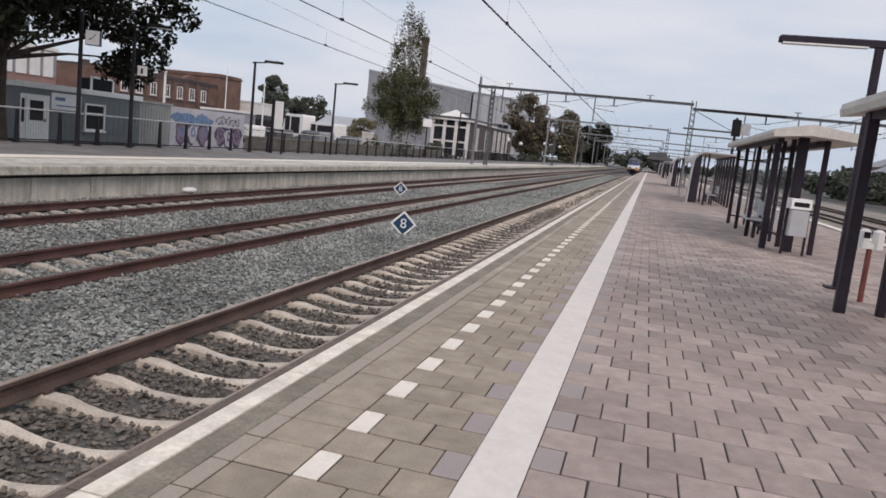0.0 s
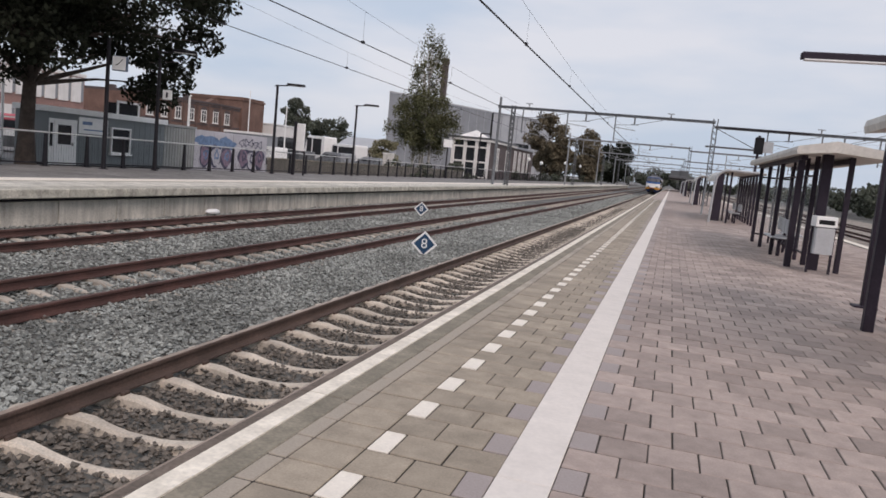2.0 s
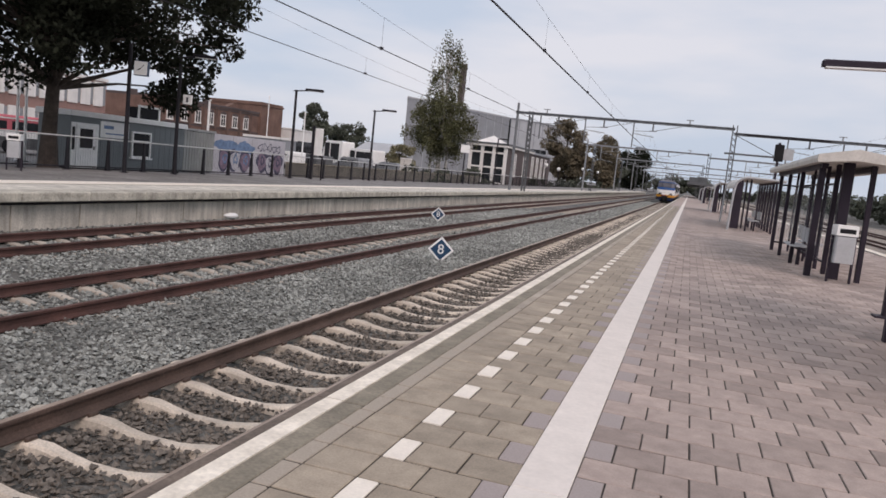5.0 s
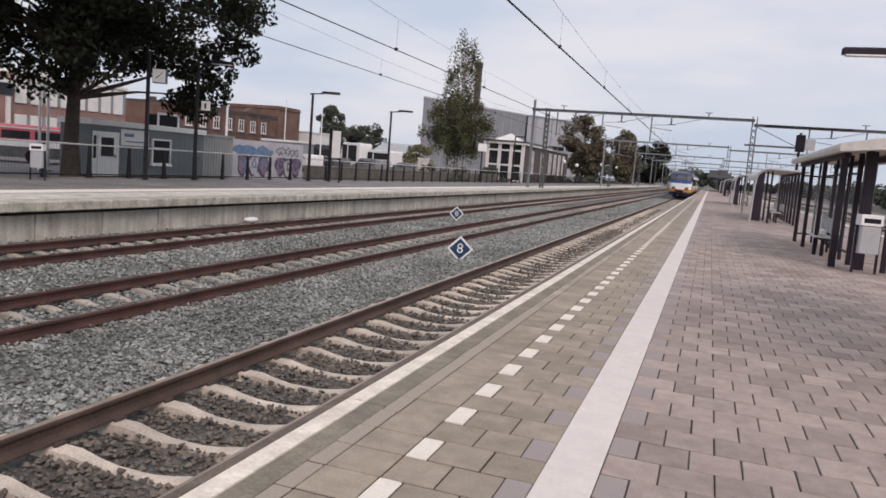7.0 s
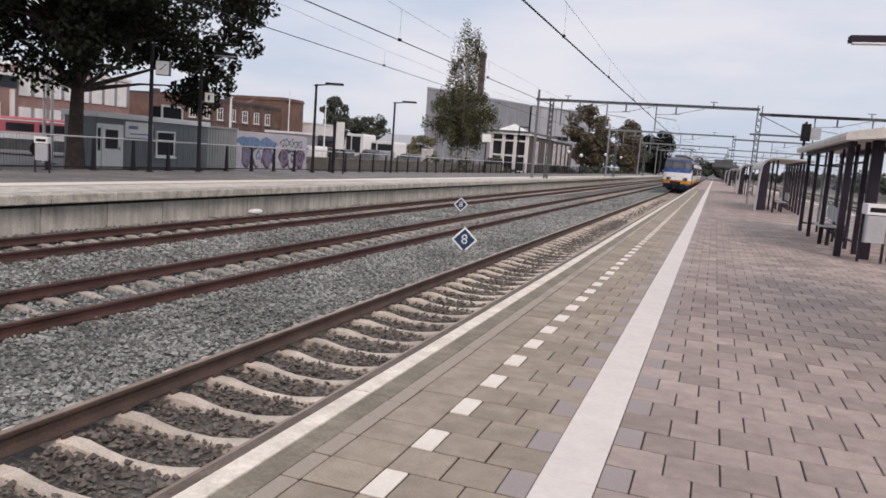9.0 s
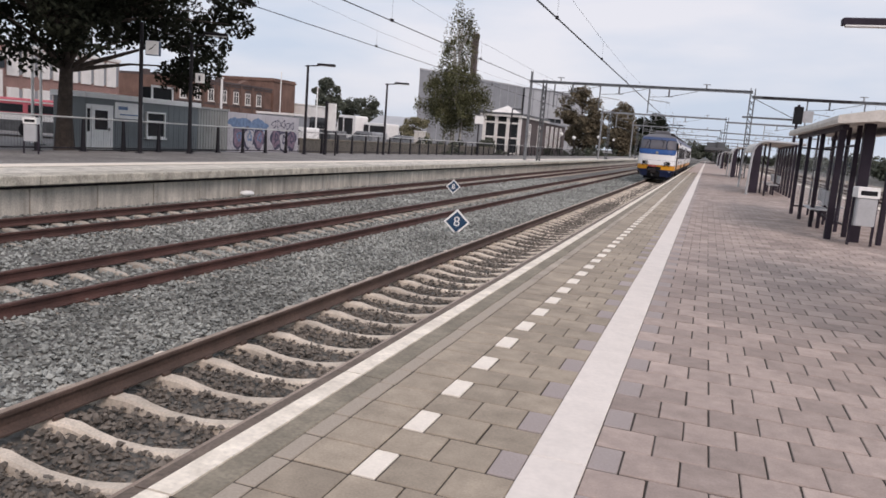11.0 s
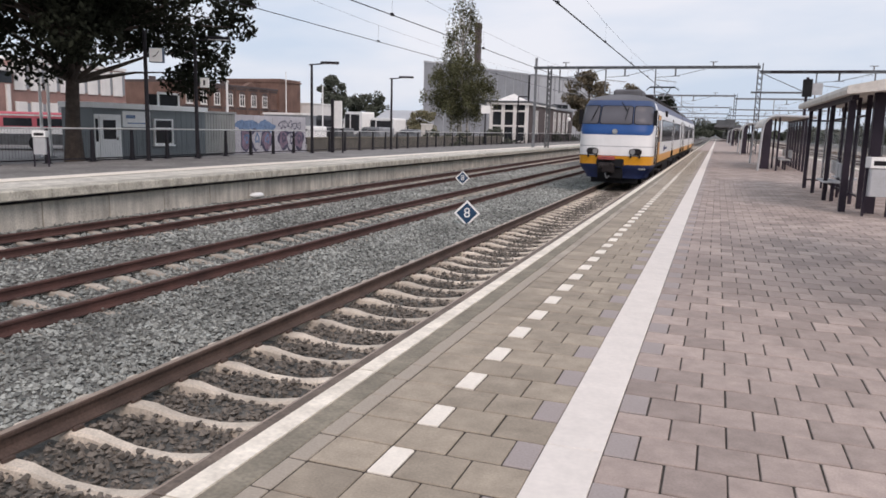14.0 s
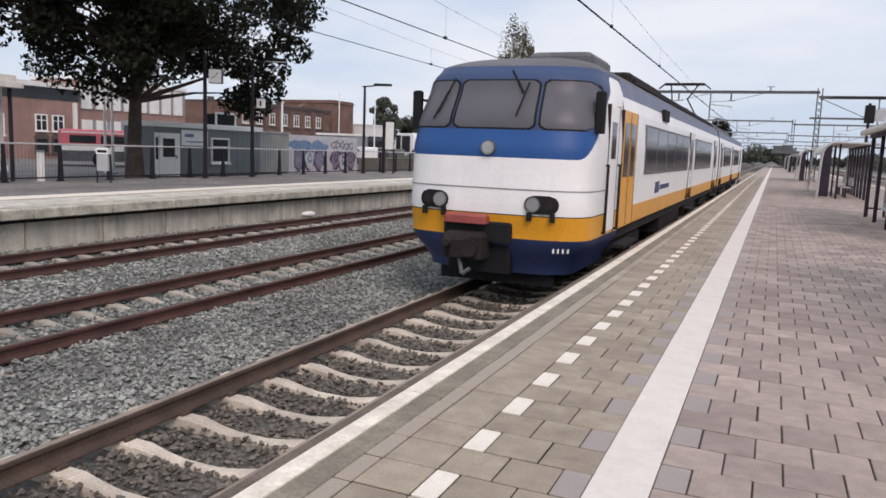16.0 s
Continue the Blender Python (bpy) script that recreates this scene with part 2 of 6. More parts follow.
T_ROOF = mat("train_grey_roof", (0.12, 0.12, 0.13), 0.7, vary=0.25, scale=1.5, fine=20, bump=0.1, stain=0.2)
T_GLASS = mat("train_window_glass", (0.05, 0.045, 0.055), 0.1, vary=0.4, scale=1.5, fine=6, bump=0, spec=0.4)
T_SCREEN = mat("windscreen_glass", (0.115, 0.115, 0.13), 0.3, vary=0.07, scale=0.6, fine=2, bump=0, spec=0.15)
T_BLACK = mat("black_rubber", (0.012, 0.012, 0.014), 0.65, vary=0.2, scale=3, fine=30, bump=0.05, spec=0.2)
T_UNDER = mat("grimy_underframe", (0.022, 0.018, 0.018), 0.85, vary=0.3, scale=3, fine=30, bump=0.3, spec=0.25)
T_RED = mat("red_coupler_cover", (0.3, 0.065, 0.055), 0.55, vary=0.15, scale=4, fine=30, bump=0.05)
LAMP_ON = mat("lit_headlamp", (0.22, 0.22, 0.22), 0.2, vary=0.0, bump=0, emit=0.12)
LAMP_OFF = mat("headlamp_glass", (0.5, 0.5, 0.48), 0.15, metal=0.6, vary=0.1, bump=0)
STEEL = mat("bare_steel", (0.25, 0.24, 0.23), 0.45, metal=0.8, vary=0.2, scale=5, fine=30, bump=0.05)


# ---- mesh helpers ----
class Shape:
    """Collects boxes, tubes and sheets into one mesh."""

    def __init__(self):
        self.v, self.f = [], []

    def add(self, pts, faces):
        o = len(self.v)
        self.v += [tuple(p) for p in pts]
        self.f += [tuple(i + o for i in q) for q in faces]
        return self

    def box(self, x0, x1, y0, y1, z0, z1, c=0.0):
        """A box; c chamfers its upright and top edges."""
        if c <= 0:
            return self.add([(x0, y0, z0), (x1, y0, z0), (x1, y1, z0), (x0, y1, z0), (x0, y0, z1), (x1, y0, z1), (x1, y1, z1), (x0, y1, z1)],
                            [(3, 2, 1, 0), (4, 5, 6, 7), (0, 1, 5, 4), (1, 2, 6, 5), (2, 3, 7, 6), (3, 0, 4, 7)])

        def ring(i, z):
            return [(x0 + i + c, y0 + i, z), (x1 - i - c, y0 + i, z), (x1 - i, y0 + i + c, z), (x1 - i, y1 - i - c, z),
                    (x1 - i - c, y1 - i, z), (x0 + i + c, y1 - i, z), (x0 + i, y1 - i - c, z), (x0 + i, y0 + i + c, z)]
        pts = ring(0, z0) + ring(0, z1 - c) + ring(c, z1)
        fs = [tuple(reversed(range(8))), tuple(range(16, 24))]
        for k in (0, 8):
            fs += [(k + i, k + (i + 1) % 8, k + 8 + (i + 1) % 8, k + 8 + i) for i in range(8)]
        return self.add(pts, fs)

    def tube(self, p, q, r0, r1=None, n=10, cap=True):
        p, q = Vector(p), Vector(q)
        r1 = r0 if r1 is None else r1
        d = (q - p).normalized()
        a = d.orthogonal().normalized()
        b = d.cross(a)
        pts = []
        for c, r in ((p, r0), (q, r1)):
            pts += [c + r * (math.cos(2 * math.pi * i / n) * a + math.sin(2 * math.pi * i / n) * b) for i in range(n)]
        fs = [(i, (i + 1) % n, n + (i + 1) % n, n + i) for i in range(n)]
        if cap:
            fs += [tuple(reversed(range(n))), tuple(range(n, 2 * n))]
        return self.add(pts, fs)

    def extrude(self, prof, y0, y1):
        """A closed profile of (x, z), run along y."""
        n = len(prof)
        pts = [(x, y0, z) for x, z in prof] + [(x, y1, z) for x, z in prof]
        fs = [(i, (i + 1) % n, n + (i + 1) % n, n + i) for i in range(n)]
        return self.add(pts, fs + [tuple(reversed(range(n))), tuple(range(n, 2 * n))])

    def grid(self, rows, flip=False):
        """A sheet through rows of points of equal length."""
        n = len(rows[0])
        fs = []
        for j in range(len(rows) - 1):
            for i in range(n - 1):
                q = (j * n + i, j * n + i + 1, (j + 1) * n + i + 1, (j + 1) * n + i)
                fs.append(tuple(reversed(q)) if flip else q)
        return self.add([p for r in rows for p in r], fs)

    def mesh(self, name, material, smooth=False):
        me = bpy.data.meshes.new(name)
        me.from_pydata(self.v, [], self.f)
        me.materials.append(material)
        if smooth:
            me.polygons.foreach_set("use_smooth", [True] * len(me.polygons))
        me.update()
        return me


def part(name, sh, material, parent=None, label="", smooth=False, bevel=0.0, kind=""):
    """One mesh object, under a thing or a part."""
    ob = new(name, sh.mesh(name, material, smooth))
    if parent:
        ob.parent = parent
    if bevel:
        bv = ob.modifiers.new("bevel", "BEVEL")
        bv.width, bv.segments, bv.limit_method = bevel, 2, "ANGLE"
    tagged(ob, label=label, kind=kind)
    return ob


def thing(name, at=(0, 0, 0), rz=0.0, label="", category="", group="", kind=""):
    ob = new(name)
    ob.empty_display_size = 0.2
    ob.matrix_basis = pose(*at, 0, 0, rz)
    return tagged(ob, label, category, group, kind)


def piece(name, me, parent, at=(0, 0, 0), rz=0.0):
    ob = new(name, me)
    ob.parent = parent
    ob.matrix_basis = pose(*at, 0, 0, rz)
    return ob


# ---- large structure ----
RZ1, RZ2 = -0.6, -0.74            # rail heads of the near track and of the two others
Y_BACK, Y_END = -14.0, 290.0

ground = part("ground", Shape().grid([[(x, y, -1.08) for x in (-2500, -400, -100, 0, 100, 400, 2500)] for y in (-2500, -300, 0, 300, 900, 2500)]), GROUND,
              label="flat stony ground around the railway", kind="structure")
tagged(ground, category="ground")


def bed(name, x0, x1, zf, label, material=GROUND):
    xs = np.linspace(x0, x1, max(2, int((x1 - x0) / 0.25)))
    ys = np.concatenate([np.arange(Y_BACK, 40, 0.4), np.arange(40, 420, 6.0)])
    rows = [[(x, y, zf(x) + 0.03 * noise.noise(Vector((x * 1.7, y * 1.7, 3)))) for x in xs] for y in ys]
    return tagged(part(name, Shape().grid(rows), material, label=label, kind="structure"), category="ballast")


bed("ballast_bed", -12.9, -0.7, lambda x: -0.9 - 0.03 * min(1, max(0, (-x - 3.6) / 1.5)) + 0.03 * (abs(x + 2.33) < 1.4) - 0.055 * (min(abs(x + 6.71), abs(x + 10.8)) < 0.8), "bed of grey crushed stone under the tracks")
bed("ballast_bed", 8.2, 26.0, lambda x: -0.9, "bed of pale brown crushed stone beyond the island platform", BED_PALE)

# our platform
platform = part("platform", Shape().box(-0.655, 8.1, Y_BACK, Y_END, -1.08, -0.008), JOINT, label="long brick-coloured paved station platform", kind="structure")
tagged(platform, category="platform")
wall_sh = Shape().box(-0.7, -0.66, Y_BACK, Y_END, -1.08, -0.16)
tagged(part("platform_wall", wall_sh, COPING, label="dark concrete platform side wall", kind="structure"), category="wall")

# coping stones: white strip and dark band, joints every 1.75 m
cope_a = Shape().extrude([(-0.69, -0.16), (-0.555, -0.16), (-0.568, 0.002), (-0.683, 0.002), (-0.69, -0.006)], 0.0, 1.766).mesh("coping_white", WHITE_EDGE)
cope_lip = Shape().extrude([(-0.757, -0.2), (-0.692, -0.2), (-0.692, -0.003), (-0.752, -0.004)], 0.0, 1.768).mesh("coping_lip", LIP)
cope_b = Shape().box(-0.566, -0.428, 0.0, 1.766, -0.1, -0.002, 0.006).mesh("coping_band", COPING)
k0 = -8
for k in range(k0, 45):
    y = 0.97 + 1.78 * k
    piece("coping_stone", cope_a, platform, (0, y, 0))
    piece("coping_lip", cope_lip, platform, (0, y, 0))
    piece("coping_band", cope_b, platform, (0, y, 0))
far_y = 0.97 + 1.78 * 45
part("coping_run", Shape().extrude([(-0.69, -0.16), (-0.555, -0.16), (-0.568, 0.002), (-0.683, 0.002), (-0.69, -0.006)], far_y, Y_END), WHITE_EDGE, platform)
part("coping_band_run", Shape().box(-0.566, -0.428, far_y, Y_END, -0.1, 0.0), COPING, platform)
# the guide line and its joints
line_me = Shape().box(0.655, 0.925, 0.0, 2.994, -0.05, 0.004, 0.003).mesh("guide_line", LINE)
for k in range(-4, 97):
    piece("guide_line", line_me, platform, (0, 0.31 + 3.0 * k - 3.0, 0))

TW, TL, GAP, GAPY = 0.273, 0.3, 0.0045, 0.007
NEAR_X, NEAR_Y = (-0.5, 3.1), (-0.9, 4.5)


def tile_mesh(name, w, l, material, top=0.0):
    return Shape().box(GAP, w - GAP, GAPY, l - GAPY, -0.05, top, 0.004).mesh(name, material)


tile_cache = {}
rest = {}
made_tiles = 0


def lay(x, y, w, l, material, near_mat=None, top=0.0, name="tile"):
    """A tile of its own near the camera's stand, joined into one sheet further on."""
    global made_tiles
    if NEAR_X[0] <= x <= NEAR_X[1] and NEAR_Y[0] <= y <= NEAR_Y[1] and made_tiles < 300:
        made_tiles += 1
        key = (name, round(w, 3), round(l, 3))
        if key not in tile_cache:
            tile_cache[key] = tile_mesh(name, w, l, near_mat or material, top)
        dz = random.uniform(-0.0025, 0.0015)
        piece(name, tile_cache[key], platform, (x + random.uniform(-0.0012, 0.0012), y + random.uniform(-0.0012, 0.0012), dz), random.uniform(-0.25, 0.25))
    else:
        dz = random.uniform(-0.0025, 0.0015)
        sh = rest.setdefault(material.name, (Shape(), material))[0]
        if y < 26:
            sh.box(x + GAP, x + w - GAP, y + GAPY, y + l - GAPY, -0.05, top + dz, 0.004)
        else:
            sh.add([(x + GAP, y + GAPY, top + dz), (x + w - GAP, y + GAPY, top + dz), (x + w - GAP, y + l - GAPY, top + dz), (x + GAP, y + l - GAPY, top + dz)], [(0, 1, 2, 3)])


rows_order = sorted(range(-30, 240), key=lambda j: abs(j - 5))
for j in rows_order:
    y = TL * j
    odd = j % 2 == 1
    # border row of small pale tiles, then one aligned column
    lay(-0.426, y, 0.106, TL, TILE_PALE)
    lay(-0.32, y, 0.29, TL, TILE_L, TILE_L_OBJ)
    if odd:
        lay(-0.03, y, 0.124, TL, WHITE_TILE, top=0.003, name="white_tile")
        lay(0.094, y, 0.281, TL, TILE_L, TILE_L_OBJ)
        lay(0.375, y, 0.28, TL, TILE_L, TILE_L_OBJ)
    else:
        lay(-0.03, y, 0.271, TL, TILE_L, TILE_L_OBJ)
        lay(0.241, y, 0.271, TL, TILE_L, TILE_L_OBJ)
        lay(0.512, y, 0.143, TL, TILE_GREY)
    x = 1.077 if odd else 1.209
    lay(0.925, y, x - 0.925, TL, TILE_GREY if odd else TILE, None if odd else TILE_OBJ)
    while x < 7.6:
        lay(x, y, TW, TL, TILE, TILE_OBJ)
        x += TW
for nm, (sh, m_) in rest.items():
    part("paving", sh, m_, platform, kind="stuff")
part("far_paving", Shape().box(-0.426, 0.65, 72, Y_END, -0.05, -0.004).box(0.93, 7.9, 72, Y_END, -0.05, -0.004), TILE, platform, kind="stuff")
part("white_edge", Shape().box(7.85, 8.2, Y_BACK, Y_END, -0.2, 0.001), WHITE_EDGE, platform)

# far platform
far_platform = part("far_platform", Shape().box(-21.0, -12.95, Y_BACK, 260, -1.08, -0.05), PAVE_FAR, label="opposite station platform with pale concrete edge", kind="structure")
tagged(far_platform, category="platform")
wall_me = Shape().box(-0.1, 0.0, 0.02, 1.98, -1.08, -0.35, 0.012).mesh("wall_panel", WALL_CONC)
cope_me = Shape().extrude([(-0.35, -0.25), (0.28, -0.25), (0.3, -0.23), (0.3, -0.05), (0.28, -0.03), (-0.35, -0.03)], 0.006, 1.994).mesh("coping_stone", COPE_EDGE)
edge_me = Shape().box(-1.75, -0.36, 0.006, 1.994, -0.2, -0.036).mesh("edge_slab", COPE_FAR)
for k in range(-5, 70):
    piece("wall_panel", wall_me, far_platform, (-12.88, 2.0 * k - 0.36, 0))
    piece("coping_stone", cope_me, far_platform, (-12.88, 2.0 * k - 0.36, 0))
    piece("edge_slab", edge_me, far_platform, (-12.88, 2.0 * k - 0.36, 0))
for k in range(-5, 60):
    part("white_strip", Shape().box(-15.6, -14.8, 2.0 * k + 0.01, 2.0 * k + 1.99, -0.18, -0.03), WHITE_TILE, far_platform)
    part("paving_band", Shape().box(-14.78, -14.65, 2.0 * k + 0.01, 2.0 * k + 1.99, -0.18, -0.04), COPING, far_platform)
part("coping_run", Shape().box(-15.6, -12.6, 140, 260, -0.25, -0.03), COPE_FAR, far_platform)
part("wall_run", Shape().box(-12.99, -12.88, 140, 260, -1.08, -0.25), WALL_CONC, far_platform)
# black strip puts the coping's overhang shade into the gap as colour
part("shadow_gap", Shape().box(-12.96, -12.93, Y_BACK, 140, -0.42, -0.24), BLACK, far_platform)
street = part("street_ground", Shape().box(-420, -21.05, -90, 700, -1.08, -0.3), ASPHALT, label="grey asphalt street area behind the fence", kind="structure")
tagged(street, category="ground")


# ---- tracks ----
def rail(x, z, name, side, head):
    prof = [(-0.07, -0.16), (0.07, -0.16), (0.07, -0.145), (0.02, -0.128), (0.01, -0.11), (0.01, -0.045), (0.036, -0.034), (0.036, -0.008), (0.028, -0.003),
            (-0.028, -0.003), (-0.036, -0.008), (-0.036, -0.034), (-0.01, -0.045), (-0.01, -0.11), (-0.02, -0.128), (-0.07, -0.145)]
    r = part("rail", Shape().extrude([(x + a, z + b) for a, b in prof], -18, 420), side)
    part("rail_head", Shape().box(x - 0.027, x + 0.027, -18, 420, z - 0.01, z), head, r)
    return r


def sleeper_mesh(material):
    """A concrete sleeper with high ends and a low waist."""
    xs = [-1.26, -1.1, -0.95, -0.5, -0.32, -0.15, 0.15, 0.32, 0.5, 0.95, 1.1, 1.26]
    tops = [-0.04, -0.01, 0.0, 0.0, -0.035, -0.055, -0.055, -0.035, 0.0, 0.0, -0.01, -0.04]
    half = [0.06, 0.066, 0.068, 0.068, 0.06, 0.052, 0.052, 0.06, 0.068, 0.068, 0.066, 0.06]
    rows = [[(x, -h - 0.03, -0.22), (x, -h, t - 0.02), (x, -h + 0.02, t), (x, h - 0.02, t), (x, h, t - 0.02), (x, h + 0.03, -0.22)] for x, t, h in zip(xs, tops, half)]
    s = Shape().grid(rows, flip=True)
    for r in (rows[0], rows[-1]):
        s.add(r, [tuple(range(6))])
    return s.mesh("sleeper", material)


def sleeper_y(k, ph, pitch):
    """Sleepers lie a little closer together on the first stretch of track."""
    y = -6 + ph + pitch * k
    return y if y > 3.8 else 3.9 - (3.9 - y) * 0.59 / 0.62


def track(name, xl, xr, z, side, head, sleeper_mat, label, y1=60, ph=0.0, pitch=0.6):
    t = thing(name, label=label, category="railway track", kind="structure")
    for x in (xl, xr):
        rail(x, z, name, side, head).parent = t
    me = sleeper_mesh(sleeper_mat)
    clip = Shape().box(-0.11, -0.075, -0.05, 0.05, -0.01, 0.03, 0.008).box(0.075, 0.11, -0.05, 0.05, -0.01, 0.03, 0.008).mesh("rail_clip", RAIL_DARK)
    cx = (xl + xr) / 2
    n = int((y1 + 6) / pitch)
    for k in range(n):
        y = sleeper_y(k, ph, pitch)
        s = piece("sleeper", me, t, (cx, y, z - 0.17 + random.uniform(-0.006, 0.006)), random.uniform(-0.4, 0.4))
        if y < 16:
            for x in (xl, xr):
                piece("rail_clip", clip, s, (x - cx, 0, 0))
    far = Shape()
    for k in range(n, n + 150):
        y = -6 + ph + pitch * k
        far.box(cx - 1.26, cx + 1.26, y - 0.12, y + 0.12, z - 0.3, z - 0.175)
    part("far_sleepers", far, SLEEPER_OLD, t, kind="stuff")
    return t


track("track_1", -3.08, -1.565, RZ1, RAIL_DARK, RAIL_TOP, SLEEPER, "near railway track with polished rails on concrete sleepers", 60, ph=-0.02, pitch=0.62)
track("track_2", -7.44, -5.98, RZ2, RAIL, RAIL_RUST_TOP, SLEEPER_OLD, "middle railway track with rusty brown rails", 60)
track("track_3", -11.54, -10.09, RZ2, RAIL, RAIL_RUST_TOP, SLEEPER_OLD, "far railway track beside the opposite platform", 60)
track("track_4", 9.4, 10.9, RZ2, RAIL, RAIL_RUST_TOP, SLEEPER_OLD, "rusty railway track beyond the island platform", 60)
track("track_5", 13.6, 15.1, RZ2, RAIL, RAIL_RUST_TOP, SLEEPER_OLD, "rusty railway track further from the island platform", 60)
track("track_6", 17.9, 19.4, RZ2, RAIL, RAIL_RUST_TOP, SLEEPER_OLD, "outermost rusty railway track", 60)


def stones(name, n, x0, x1, y0, y1, zf, size, material, seed):
    """Loose crushed stones, as many small eight-sided lumps in one mesh."""
    rng = np.random.default_rng(seed)
    base = np.array([(1, 0, 0), (0, 1, 0), (-1, 0, 0), (0, -1, 0), (0, 0, 1), (0, 0, -1)], float)
    fs = np.array([(0, 1, 4), (1, 2, 4), (2, 3, 4), (3, 0, 4), (1, 0, 5), (2, 1, 5), (3, 2, 5), (0, 3, 5)])
    x = rng.uniform(x0, x1, n)
    y = y0 + (y1 - y0) * rng.uniform(0, 1, n) ** 1.5
    s = size * rng.uniform(0.55, 1.3, n) * (1 + 0.02 * np.maximum(0, y - 8))
    a = rng.uniform(0, 2 * math.pi, n)
    v = base[None] * rng.uniform(0.6, 1.25, (n, 6, 1)) * np.stack([np.ones(n), rng.uniform(0.6, 1, n), rng.uniform(0.45, 0.8, n)], -1)[:, None]
    v = v + rng.normal(0, 0.16, (n, 6, 3))
    c, d = np.cos(a)[:, None], np.sin(a)[:, None]
    v = np.stack([v[..., 0] * c - v[..., 1] * d, v[..., 0] * d + v[..., 1] * c, v[..., 2]], -1) * s[:, None, None]
    z = np.array([zf(q) for q in x]) + rng.uniform(-0.02, 0.03, n)
    gap = np.where(y > 3.8, 0.62, 0.59)
    z -= 0.075 * ((np.abs((y - 3.9 + gap / 2) % gap - gap / 2) < 0.062) & (np.abs(x + 2.33) < 1.3))
    v += np.stack([x, y, z], -1)[:, None]
    f_ = (fs[None] + 6 * np.arange(n)[:, None, None]).reshape(-1, 3)
    me = bpy.data.meshes.new(name)
    me.from_pydata(v.reshape(-1, 3).tolist(), [], f_.tolist())
    me.materials.append(material)
    return tagged(new(name, me), "loose grey crushed stones between the rails", "ballast", kind="stuff")


def bed_z(x):
    return -0.89 - 0.03 * min(1, max(0, (-x - 3.6) / 1.5)) + 0.045 * max(0, min(1, (x + 4.2))) - 0.05 * (min(abs(x + 6.71), abs(x + 10.8)) < 0.8)


stones("ballast_stones", 52000, -5.9, -3.2, -4.0, 36, bed_z, 0.034, STONE, 1)
stones("ballast_stones", 34000, -3.05, -0.8, -4.0, 30, lambda x: -0.835, 0.03, STONE_RUST, 2)
stones("ballast_stones", 66000, -12.8, -5.9, -2.0, 50, bed_z, 0.04, STONE, 3)
stones("ballast_stones", 16000, -3.05, -0.8, 26.0, 120, lambda x: -0.85, 0.034, STONE_RUST, 4)
stones("ballast_stones", 16000, -5.9, -3.2, 32.0, 130, bed_z, 0.034, STONE, 5)

# ---- overhead line ----
def column(x, y, z0, z1, parent, w=0.42):
    """A lattice steel column: four angles with cross lacing."""
    c = part("column", Shape().box(x - w / 2, x - w / 2 + 0.07, y - w / 2, y - w / 2 + 0.07, z0, z1).box(x + w / 2 - 0.07, x + w / 2, y - w / 2, y - w / 2 + 0.07, z0, z1)
             .box(x - w / 2, x - w / 2 + 0.07, y + w / 2 - 0.07, y + w / 2, z0, z1).box(x + w / 2 - 0.07, x + w / 2, y + w / 2 - 0.07, y + w / 2, z0, z1), GALV_DARK, parent)
    lace = Shape()
    k, z, up = 0, z0, 1
    while z < z1 - 0.5:
        for yy in (y - w / 2, y + w / 2):
            lace.tube((x - up * w / 2, yy, z), (x + up * w / 2, yy, z + 0.5), 0.025, n=4).tube((x + up * w / 2, yy, z), (x - up * w / 2, yy, z + 0.5), 0.025, n=4)
        z += 0.5
        up = -up
    part("lacing", lace, GALV_DARK, c, kind="stuff")
    return c


